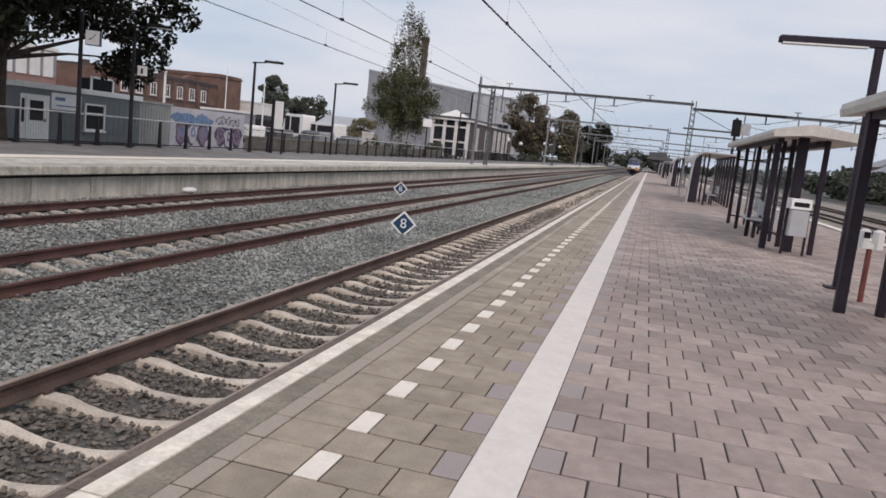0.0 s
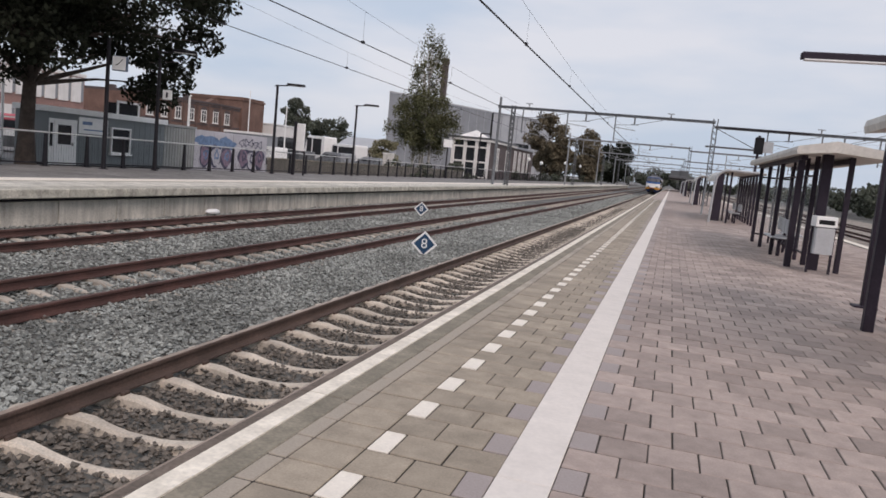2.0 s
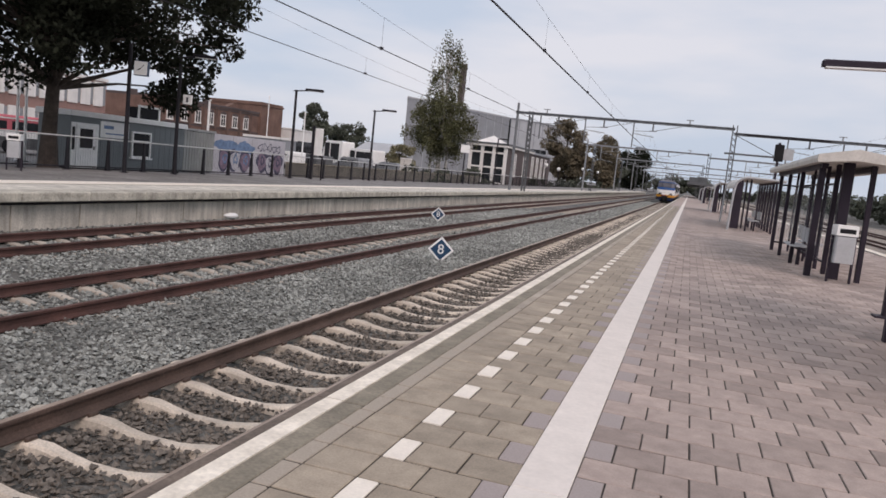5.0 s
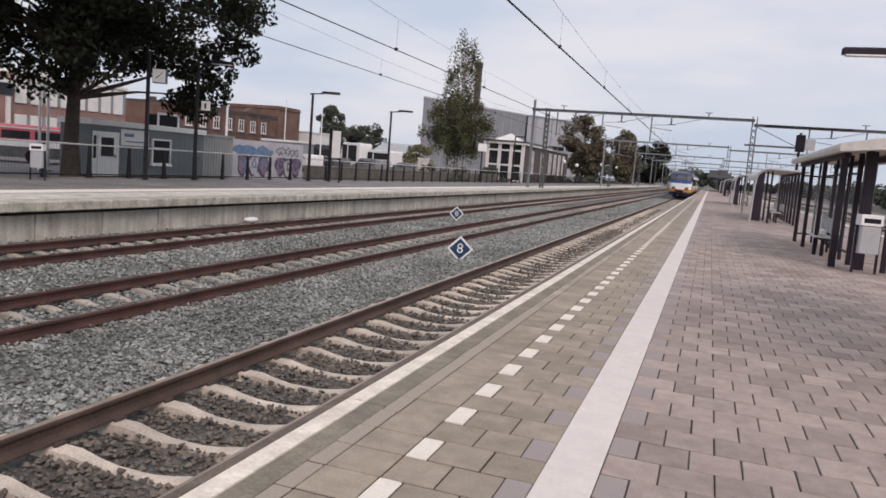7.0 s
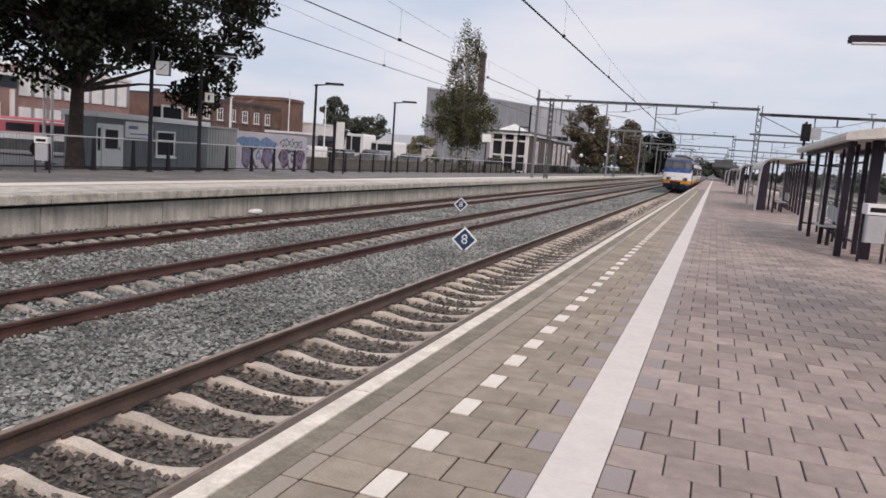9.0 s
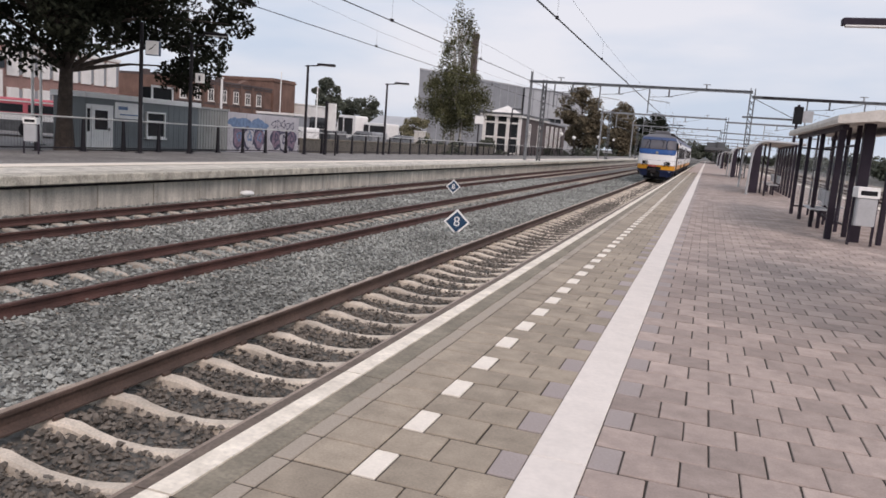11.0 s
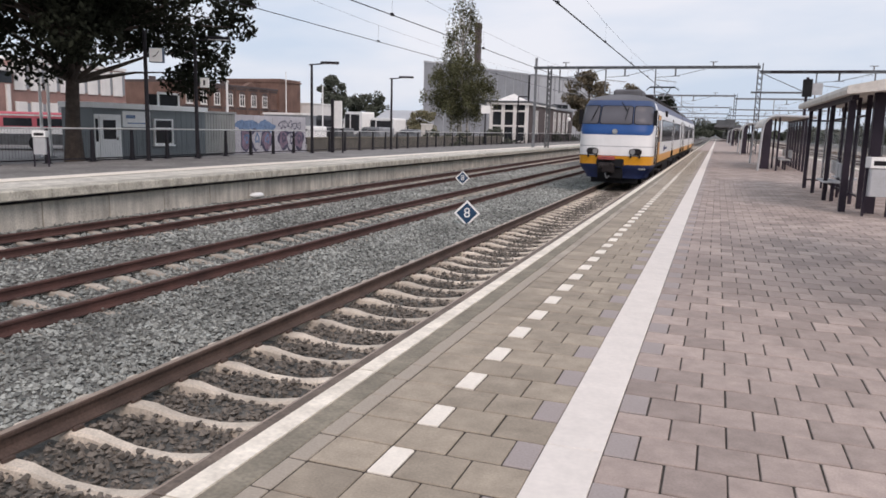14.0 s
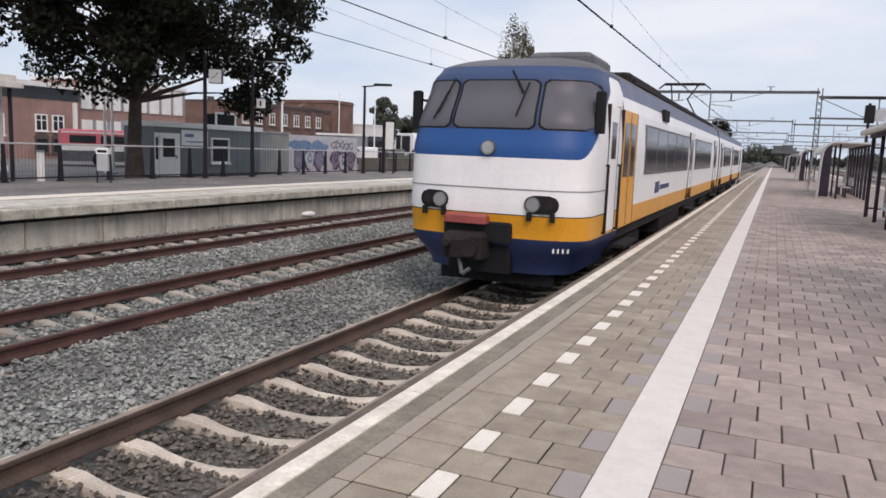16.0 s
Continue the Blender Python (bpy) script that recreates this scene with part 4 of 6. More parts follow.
def tree(at, height, spread, clear, trunk_r, leaf, bark, label, seed, extra=(), clumps=60, per=300, size=0.16, droop=0.0, squash=1.0, lean=0.0, clump_r=None, trunks=1):
    rng = random.Random(seed)
    t = thing("tree", at, 0, label, "tree")
    tr = Shape()
    tops = []
    for k in range(trunks):
        p, r = Vector((k * 0.9 - 0.45 * (trunks - 1), k * 0.4, -0.1)), trunk_r
        steps = 6
        for i in range(steps):
            q = p + Vector((rng.uniform(-0.12, 0.12) + lean, rng.uniform(-0.12, 0.12), height * 0.75 / steps))
            tr.tube(p, q, r * (1.25 if i == 0 else 1), r * 0.85, n=9, cap=False)
            p, r = q, r * 0.85
            tops.append((p.copy(), r))
    cz = (clear + height) / 2
    hz = (height - clear) / 2
    cs, rs = [], []
    for i in range(clumps):
        while True:
            d = Vector((rng.uniform(-1, 1), rng.uniform(-1, 1), rng.uniform(-1, 1)))
            if 0.25 < d.length < 1:
                break
        wz = 1 - 0.35 * max(0, d.z) ** 2
        c = Vector((d.x * spread * wz, d.y * spread * wz * squash, cz + d.z * hz))
        cs.append(c)
        rs.append((clump_r or spread * 0.3) * rng.uniform(0.6, 1.25))
    for c in extra:
        cs.append(Vector(c))
        rs.append((clump_r or 1.0) * rng.uniform(0.55, 0.9))
    limbs = Shape()
    for i in range(0, len(cs), 2):
        base, r = min(tops, key=lambda q: abs(q[0].z - cs[i].z * 0.75) + rng.uniform(0, 1.2))
        mid = base.lerp(cs[i], 0.5) + Vector((0, 0, rng.uniform(0.1, 0.5)))
        limbs.tube(base, mid, min(r * 0.5, 0.14), 0.05, n=6, cap=False).tube(mid, cs[i], 0.05, 0.015, n=5, cap=False)
    part("trunk", tr, bark, t, smooth=True)
    part("branching", limbs, bark, t, smooth=True, kind="stuff")
    cr = new("crown", leaf_mesh("crown", cs, rs, per, size, leaf, seed, droop))
    cr.parent = t
    return t


crown_rng = random.Random(77)
CROWN_SIDE = [(crown_rng.uniform(-0.5, 3.5), crown_rng.uniform(-7, 1.5), crown_rng.uniform(5.5, 11.5)) for k in range(46)]
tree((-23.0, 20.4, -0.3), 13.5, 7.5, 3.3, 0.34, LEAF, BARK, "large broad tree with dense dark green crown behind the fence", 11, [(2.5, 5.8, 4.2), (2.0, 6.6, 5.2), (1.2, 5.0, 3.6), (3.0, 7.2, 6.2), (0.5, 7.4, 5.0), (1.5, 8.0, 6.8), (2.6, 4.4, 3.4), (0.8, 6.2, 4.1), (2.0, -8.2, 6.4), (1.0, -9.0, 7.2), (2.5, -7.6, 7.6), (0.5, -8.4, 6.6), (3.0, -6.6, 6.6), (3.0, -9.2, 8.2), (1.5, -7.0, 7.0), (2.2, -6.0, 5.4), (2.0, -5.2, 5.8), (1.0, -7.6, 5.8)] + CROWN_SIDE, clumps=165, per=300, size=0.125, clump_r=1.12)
tree((-27.0, 80.0, -0.3), 11.0, 4.2, 3.0, 0.2, LEAF_BIRCH, BARK_BIRCH, "slender birch with white trunks and drooping grey-green leaves", 12, clumps=90, per=250, size=0.115, droop=1.6, clump_r=0.85, trunks=3)
tree((-26.8, 80.5, -0.3), 17.6, 2.2, 8.6, 0.13, LEAF_BIRCH, BARK_BIRCH, "thin birch top with sparse leaves", 13, clumps=70, per=60, size=0.12, droop=2.4, clump_r=0.6)
tree((-26.6, 170.0, -0.3), 15.2, 5.6, 1.0, 0.25, LEAF_BROWN, BARK, "rounded tree with olive-brown early autumn leaves", 14, clumps=70, per=220, size=0.3, clump_r=1.6)
tree((-22.6, 215.0, -0.3), 14.6, 4.0, 1.0, 0.25, LEAF_BROWN, BARK, "tree with olive-green and brown leaves beside the railway", 15, clumps=60, per=200, size=0.32, clump_r=1.8)
tree((-25.0, 250.0, -0.3), 10.5, 5.0, 0.8, 0.25, LEAF_FAR, BARK, "green tree beside the railway", 25, clumps=60, per=200, size=0.35, clump_r=1.8)
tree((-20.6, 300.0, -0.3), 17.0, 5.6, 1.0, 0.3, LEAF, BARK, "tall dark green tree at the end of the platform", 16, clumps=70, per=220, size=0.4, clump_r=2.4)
tree((-58.0, 108.0, -0.3), 9.8, 2.4, 3.0, 0.2, LEAF_FAR, BARK, "narrow dark green tree behind the parked vans", 17, clumps=30, per=160, size=0.25, clump_r=1.0)
tree((-62.0, 128.0, -0.3), 8.2, 4.0, 1.5, 0.2, LEAF_FAR, BARK, "low round green tree in the distance", 18, clumps=30, per=160, size=0.28, clump_r=1.4)
tree((-68.0, 124.0, -0.3), 7.0, 3.0, 1.5, 0.2, LEAF_FAR, BARK, "low round green tree in the distance", 28, clumps=24, per=160, size=0.28, clump_r=1.2)


tree((-27.8, 71.0, -0.3), 3.8, 1.7, 0.4, 0.08, LEAF_YELLOW, BARK, "pale yellow-green bush beside the parked cars", 31, clumps=26, per=130, size=0.12, clump_r=0.6)


def woods(name, x0, x1, y0, y1, h, n, seed, label, size=0.5, per=120):
    rng = random.Random(seed)
    cs, rs = [], []
    for i in range(n):
        x, y = rng.uniform(x0, x1), rng.uniform(y0, y1)
        hh = h * rng.uniform(0.45, 1.0)
        cs.append((x, y, -0.6 + hh * rng.uniform(0.2, 0.8)))
        rs.append(hh * 0.35)
    return tagged(new(name, leaf_mesh(name, cs, rs, per, size, LEAF_FAR, seed)), label, "woods", kind="stuff")


woods("far_woods", -120, -9, 400, 440, 13, 90, 21, "distant dark trees closing the view along the tracks", 0.8)
woods("far_woods", 3, 130, 400, 440, 8.5, 110, 22, "distant dark trees beyond the platform end", 0.8)
woods("far_woods", -14, 12, 452, 475, 13, 40, 29, "distant dark trees where the tracks vanish", 0.8)
woods("far_woods", -140, -75, 140, 175, 6.5, 80, 23, "low distant trees behind the street", 0.5)
woods("far_woods", 32, 46, 60, 330, 6.0, 260, 24, "dark hedge and trees beyond the outer tracks", 0.45)
woods("low_bushes", -24.5, -21.6, 60, 250, 2.4, 120, 26, "low bushes behind the platform fence", 0.2, 90)


# ---- buildings ----
def window(parent, x, y, z0, w, h, face, frame_mat=WHITE_MET, bars=1, arch=False, sill=True, depth=0.08):
    """A window of frame, pane and sill on a wall face: '+x' faces the railway, '-y' faces along it."""
    wd = thing("window", (x, y, z0), 0 if face == "-y" else 90)
    wd.parent = parent
    fr = Shape().box(-w / 2, -w / 2 + 0.08, -depth, 0.02, 0, h).box(w / 2 - 0.08, w / 2, -depth, 0.02, 0, h).box(-w / 2 + 0.08, w / 2 - 0.08, -depth, 0.02, h - 0.08, h).box(-w / 2 + 0.08, w / 2 - 0.08, -depth, 0.02, 0, 0.07)
    for k in range(bars):
        c = -w / 2 + w * (k + 1) / (bars + 1)
        fr.box(c - 0.03, c + 0.03, -depth + 0.01, 0.02, 0.07, h - 0.08)
    fr.box(-w / 2 + 0.08, w / 2 - 0.08, -depth + 0.015, 0.02, h * 0.62, h * 0.62 + 0.05)
    part("window_frame", fr, frame_mat, wd)
    part("pane", Shape().box(-w / 2 + 0.08, w / 2 - 0.08, -0.02, 0.01, 0.07, h - 0.08), DARK_GLASS, wd)
    if sill:
        part("window_sill", Shape().box(-w / 2 - 0.06, w / 2 + 0.06, -depth - 0.06, 0.02, -0.08, 0), frame_mat, wd)
    if arch:
        pts = [(-w / 2 - 0.06, h), (w / 2 + 0.06, h)] + [((w / 2 + 0.06) * math.cos(a), h + 0.35 * math.sin(a)) for a in (0.5, 1.0, 1.57, 2.14, 2.64)]
        part("arch", Shape().extrude(pts, -depth, 0.02), BRICK_DARK, wd)
    return wd


# brick factory with a tower
fac = thing("brick_factory", (-50, 0, -0.3), 0, "old red brick factory with arched windows and a corner tower", "building")
part("wall", Shape().box(-7, 0, 60, 78.2, 0, 5.75), BRICK, fac)
part("parapet", Shape().box(-7.1, 0.12, 60, 78.2, 5.75, 6.0), BRICK_DARK, fac)
part("tower", Shape().box(-8, 0.3, 78.2, 83.2, 0, 7.3).box(-8.1, 0.42, 78.1, 83.3, 6.9, 7.1), BRICK, fac)
part("pediment", Shape().add([(0.02, 71.6, 6.0), (0.02, 73.9, 6.0), (0.02, 72.75, 6.5), (-0.6, 71.6, 6.0), (-0.6, 73.9, 6.0), (-0.6, 72.75, 6.5)], [(0, 1, 2), (5, 4, 3), (0, 2, 5, 3), (1, 4, 5, 2)]), BRICK, fac)
part("annex", Shape().box(-6, -1.5, 83.2, 92, 0, 4.0), BRICK_DARK, fac)
for z in (3.35, 5.5):
    part("brick_band", Shape().box(0.0, 0.07, 60, 78.2, z, z + 0.16), BRICK_DARK, fac)
for k in range(9):
    part("pilaster", Shape().box(0.0, 0.09, 60.3 + 2.3 * k - 0.18, 60.3 + 2.3 * k + 0.18, 0, 5.75), BRICK_BAND, fac)
for k in range(7):
    window(fac, 0.02, 61.6 + 2.3 * k, 3.72, 0.95, 1.3, "+x", frame_mat=PANEL_WHITE, bars=1, arch=True)
    window(fac, 0.02, 61.6 + 2.3 * k, 0.8, 0.95, 1.5, "+x", bars=1)
for k in range(3):
    part("chimney", Shape().box(-4.5, -4.0, 61 + 6 * k, 61.5 + 6 * k, 5.75, 6.4 + 0.15 * k), BRICK_DARK, fac)

# long brick and panel block behind the tree
blk = thing("office_block", (-48, 0, -0.3), 0, "long pink brick block with white facade panels", "building")
part("wall", Shape().box(-5, 0, 39, 50.6, 0, 6.0), BRICK_PINK, blk)
part("roof_edge", Shape().box(-5.1, 0.15, 38.95, 50.65, 6.0, 6.25), PANEL_WHITE, blk)
for row, (z0, z1) in enumerate(((1.4, 3.0), (3.85, 5.9))):
    for k in range(8):
        y = 39.3 + 1.4 * k
        part("facade_panel", Shape().box(0.0, 0.12, y, y + 1.02, z0, z1, 0.01), PANEL_WHITE, blk)
        part("pane", Shape().box(-0.05, 0.04, y + 1.04, y + 1.38, z0 + 0.1, z1 - 0.1), GREY_CLAD, blk)
low = thing("low_brick_hall", (-48, 0, -0.3), 0, "low brick hall with a dark window band under a white fascia", "building")
part("wall", Shape().box(-14, 0.3, 12, 38.9, 0, 4.3), BRICK_PINK, low)
part("window_band", Shape().box(-14, 0.35, 12, 38.9, 4.3, 5.15), DARK_GLASS, low)
part("fascia", Shape().box(-14.2, 0.8, 11.8, 38.95, 5.15, 5.5), PANEL_WHITE, low)
for y in (35.6, 37.0):
    window(low, 0.32, y, 2.0, 1.0, 1.2, "+x", bars=1)
    window(low, 0.32, y, 0.4, 1.1, 1.1, "+x", frame_mat=BRICK_DARK, bars=0, arch=True)
for y in (20.0, 24.0, 28.0, 32.0):
    window(low, 0.32, y, 1.6, 1.4, 1.5, "+x", bars=1)
part("drainpipe", Shape().box(0.32, 0.5, 38.3, 38.6, 0, 4.2), PANEL_WHITE, low)

# grey site cabin with white roof edge
cab = thing("site_cabin", (-24.5, 0, -0.35), 0, "slate grey site cabin with white roof edge and white door", "cabin")
part("body", Shape().box(-1.8, 0, 23.0, 30.7, 0.12, 2.4), CABIN_GREY, cab)
part("plinth", Shape().box(-1.7, -0.1, 23.1, 30.6, 0, 0.12), BLACK, cab)
part("roof_edge", Shape().box(-1.9, 0.1, 22.9, 30.85, 2.38, 2.62, 0.02), WHITE_MET, cab)
for k in range(1, 22):
    y = 22.0 + 0.4 * k
    if y < 24.6 or 26.6 < y < 28.2:
        continue
    part("panel_rib", Shape().box(0.0, 0.012, y - 0.02, y + 0.02, 0.15, 2.36), CABIN_GREY, cab)
door = part("door", Shape().box(0.0, 0.05, 23.3, 24.45, 0.12, 2.0, 0.01), WHITE_MET, cab, "white half-glazed door")
part("pane", Shape().box(0.05, 0.056, 23.5, 24.25, 1.0, 1.45).box(0.05, 0.056, 23.5, 24.25, 1.5, 1.85), DARK_GLASS, door)
part("handle", Shape().box(0.05, 0.1, 24.3, 24.36, 0.95, 1.1), STEEL, door)
part("door_frame", Shape().box(0.0, 0.04, 23.02, 23.28, 0.12, 2.1, 0.01).box(0.0, 0.04, 23.28, 24.6, 2.0, 2.1).box(0.0, 0.04, 24.45, 24.6, 0.12, 2.0), WHITE_MET, cab)
part("side_pane", Shape().box(0.04, 0.046, 23.06, 23.22, 0.9, 1.9), DARK_GLASS, cab)
window(cab, 0.02, 27.4, 0.72, 1.35, 1.25, "+x", bars=0)
sg = part("sign_board", Shape().box(0.01, 0.05, 24.7, 26.5, 1.55, 2.28), WHITE_MET, cab, "white sign board")
part("lettering", Shape().box(0.05, 0.054, 25.0, 26.2, 1.7, 1.76).box(0.05, 0.054, 24.9, 25.5, 1.95, 2.1), PAINT_BLUE, sg)
roof_unit = thing("roof_unit", (-24.9, 28.0, 2.27), 0, "small white frame with a dark box on the cabin roof", "roof unit")
part("case", Shape().box(-0.3, 0.3, -0.75, 0.75, 0.0, 0.55, 0.02), T_BLACK, roof_unit)
part("rim", Shape().box(0.3, 0.34, -0.8, -0.68, 0, 0.65).box(0.3, 0.34, 0.68, 0.8, 0, 0.65).box(0.3, 0.34, -0.68, 0.68, 0.55, 0.65), WHITE_MET, roof_unit)
cont = thing("storage_container", (-25.0, 0, -0.35), 0, "grey corrugated steel storage container", "container")
outline = []
y = 30.95
while y < 34.0:
    outline += [(0.0, y), (0.0, y + 0.12), (-0.05, y + 0.15), (-0.05, y + 0.21)]
    y += 0.24
outline += [(0.0, y), (-2.4, y), (-2.4, 30.95)]
nn_ = len(outline)
part("body", Shape().add([(a_, b_, 0.1) for a_, b_ in outline] + [(a_, b_, 2.35) for a_, b_ in outline], [(i, (i + 1) % nn_, nn_ + (i + 1) % nn_, nn_ + i) for i in range(nn_)]), CONTAINER, cont)
part("top_beam", Shape().box(-2.42, 0.03, 30.9, 34.2, 2.35, 2.47), CONTAINER, cont)
grw = thing("painted_wall", (-25.2, 0, -0.35), 0, "pale wall panels covered in faded blue and pink spray paint", "wall")
for k in range(4):
    part("wall_panel", Shape().box(-0.15, 0, 34.25 + 2.05 * k, 36.26 + 2.05 * k, 0, 2.35, 0.01), WALL_PALE, grw)
rng = random.Random(5)


def spray(yc, zc, rw, rh, layer, paint, hollow=0.0, wob=0.18):
    """A sprayed blob, or its outline when hollow, on the wall's face."""
    ph, outer, inner = rng.uniform(0, 6), [], []
    for i in range(28):
        a = 2 * math.pi * i / 28
        w_ = 1 + wob * math.sin(3 * a + ph) + 0.5 * wob * math.sin(5 * a + 2 * ph)
        for lst, q in ((outer, 1.0), (inner, hollow)):
            lst.append((0.004 * layer, min(42.3, max(34.3, yc + rw * w_ * q * math.cos(a))), min(2.3, max(0.05, zc + rh * w_ * q * math.sin(a)))))
    if hollow:
        part("spray_mark", Shape().grid([outer + outer[:1], inner + inner[:1]]), paint, grw)
    else:
        part("spray_mark", Shape().add(outer, [tuple(range(28))]), paint, grw)


for k in range(9):
    spray(34.8 + 0.42 * k + rng.uniform(-0.1, 0.1), 1.72 + rng.uniform(-0.14, 0.12), 0.45, 0.27, 1 + 0.1 * k, PAINT_BLUE)
for g0, g1 in ((34.9, 38.2), (39.1, 42.0)):
    for k in range(3):
        yc = g0 + (g1 - g0) * (k + 0.5) / 3
        zc = 0.82 + rng.uniform(-0.08, 0.08)
        spray(yc, zc, 0.62, 0.66, 2.2 + 0.2 * k, PAINT_DARK, wob=0.12)
        spray(yc, zc, 0.5, 0.54, 3.0 + 0.2 * k, PAINT_PINK if k != 1 else WALL_PALE, wob=0.12)
        spray(yc + 0.05, zc + 0.08, 0.24, 0.3, 3.8 + 0.2 * k, PAINT_DARK if g0 > 38 else PAINT_BLUE, 0.5)
for k in range(5):
    spray(39.3 + 0.55 * k, 1.85 + rng.uniform(-0.08, 0.08), 0.26, 0.22, 4.6 + 0.1 * k, PAINT_DARK, 0.72, 0.3)

# modern grey hall, chimney, pavilion
def prism(name, foot, h, wall_m, edge_m, label, seams):
    """A tall clad hall on a slanting four-cornered footprint, its first side facing the railway."""
    o = thing(name, (0, 0, -0.3), 0, label, "building")
    n = len(foot)
    part("wall", Shape().add([(x, y, 0) for x, y in foot] + [(x, y, h) for x, y in foot],
                             [(i, (i + 1) % n, n + (i + 1) % n, n + i) for i in range(n)] + [tuple(range(n, 2 * n))]), wall_m, o)
    cx, cy = sum(p[0] for p in foot) / n, sum(p[1] for p in foot) / n
    big = [(cx + (x - cx) * 1.006, cy + (y - cy) * 1.006) for x, y in foot]
    part("roof_edge", Shape().add([(x, y, h) for x, y in big] + [(x, y, h + 0.4) for x, y in big],
                                  [(i, (i + 1) % n, n + (i + 1) % n, n + i) for i in range(n)] + [tuple(range(n, 2 * n)), tuple(reversed(range(n)))]), edge_m, o)
    a_, b_ = Vector((*foot[0], 0)), Vector((*foot[1], 0))
    d_ = (b_ - a_).normalized()
    nn = Vector((d_.y, -d_.x, 0)) * 0.07
    L_ = (b_ - a_).length
    for k_ in range(1, seams):
        p = a_ + d_ * (L_ * k_ / seams)
        q = p + d_ * 0.18
        part("cladding_seam", Shape().add([p, q, q + nn, p + nn, p + Vector((0, 0, h)), q + Vector((0, 0, h)), q + nn + Vector((0, 0, h)), p + nn + Vector((0, 0, h))],
                                          [(2, 3, 7, 6), (1, 2, 6, 5), (3, 0, 4, 7)]), edge_m, o)
    for f0, f1, z0 in ((0.35, 0.6, 8.0), (0.7, 0.92, 8.0)):
        p, q = a_ + d_ * (L_ * f0), a_ + d_ * (L_ * f1)
        part("window_strip", Shape().add([p + nn * 0.5 + Vector((0, 0, z0)), q + nn * 0.5 + Vector((0, 0, z0)), q + nn * 0.5 + Vector((0, 0, z0 + 1.1)), p + nn * 0.5 + Vector((0, 0, z0 + 1.1))], [(0, 1, 2, 3)]), DARK_GLASS, o)
    return o


prism("grey_hall", [(-62.0, 157.8), (-47.3, 196.5), (-70.0, 260.0), (-86.0, 220.0)], 16.3, GREY_CLAD, GREY_LIGHT, "large modern hall clad in grey metal", 12)
prism("light_grey_wing", [(-47.0, 197.4), (-33.5, 218.0), (-45.0, 275.0), (-69.5, 261.0)], 16.3, GREY_LIGHT, GREY_CLAD, "light grey clad wing of the modern hall", 8)
stack = thing("chimney_stack", (-63.4, 202.0, 15.9), 0, "dark square chimney above the hall roof", "chimney")
part("shaft", Shape().box(-0.75, 0.75, -0.75, 0.75, 0, 14.6, 0.05), BRICK_DARK, stack)
part("crown", Shape().box(-0.85, 0.85, -0.85, 0.85, 13.8, 14.3, 0.05), BRICK_DARK, stack)

pav = thing("glazed_pavilion", (0, 0, -0.3), 0, "white framed glass pavilion with flat roof beside a brick wing", "building")
part("wall", Shape().box(-26.6, -21.9, 92.1, 108, 0, 5.0), DARK_GLASS, pav)
part("roof", Shape().box(-27.2, -21.5, 91.6, 109, 5.0, 5.25, 0.05), PANEL_WHITE, pav)
part("roof_edge", Shape().box(-27.25, -21.45, 91.55, 109.05, 5.25, 5.5, 0.03), GALV_DARK, pav)
part("roof_lantern", Shape().add([(-26.4, 93, 5.5), (-23.0, 93, 5.5), (-23.0, 99, 5.5), (-26.4, 99, 5.5), (-24.7, 96, 6.6)], [(0, 1, 4), (1, 2, 4), (2, 3, 4), (3, 0, 4)]), PANEL_WHITE, pav)
for x in (-26.6, -25.0, -23.45, -21.9):
    part("frame_post", Shape().box(x - 0.2, x + 0.2, 91.85, 92.25, 0, 5.0), PANEL_WHITE, pav)
for z in (0.2, 2.2, 4.1):
    part("frame_rail", Shape().box(-26.4, -22.1, 91.95, 92.1, z, z + 0.22), PANEL_WHITE, pav)
part("side_wall", Shape().box(-21.9, -21.75, 92.6, 108, 0, 5.0), BRICK_DARK, pav, "dark brick side wall")
for k in range(2):
    window(pav, -21.74, 97.0 + 6.0 * k, 1.4, 1.3, 3.0, "+x", bars=1)
bw = thing("brick_wing", (0, 0, -0.3), 0, "dark brick wing with tall white windows", "building")
part("wall", Shape().box(-29, -22.2, 109, 126, 0, 5.0), BRICK_DARK, bw)
part("roof_edge", Shape().box(-29.1, -22.0, 108.9, 126.1, 5.0, 5.3), GREY_CLAD, bw)
for k in range(4):
    window(bw, -22.18, 111 + 3.6 * k, 1.4, 1.5, 3.2, "+x", bars=1)
sheds = thing("low_shed_row", (0, 0, -0.3), 0, "low dark sheds with flat grey roofs behind the vans", "building")
part("wall", Shape().box(-62, -46, 96, 104, 0, 2.5), BRICK_DARK, sheds)
part("roof", Shape().box(-62.5, -45.5, 95.5, 104.5, 2.5, 2.8), GREY_LIGHT, sheds)
kiosk = thing("grey_shed", (0, 0, -0.3), 0, "grey flat-roofed shed beside the painted wall", "building")
part("wall", Shape().box(-40, -36, 60, 63, 0, 2.7), GREY_CLAD, kiosk)
part("roof", Shape().box(-40.1, -35.9, 59.9, 63.1, 2.7, 2.9), PANEL_WHITE, kiosk)
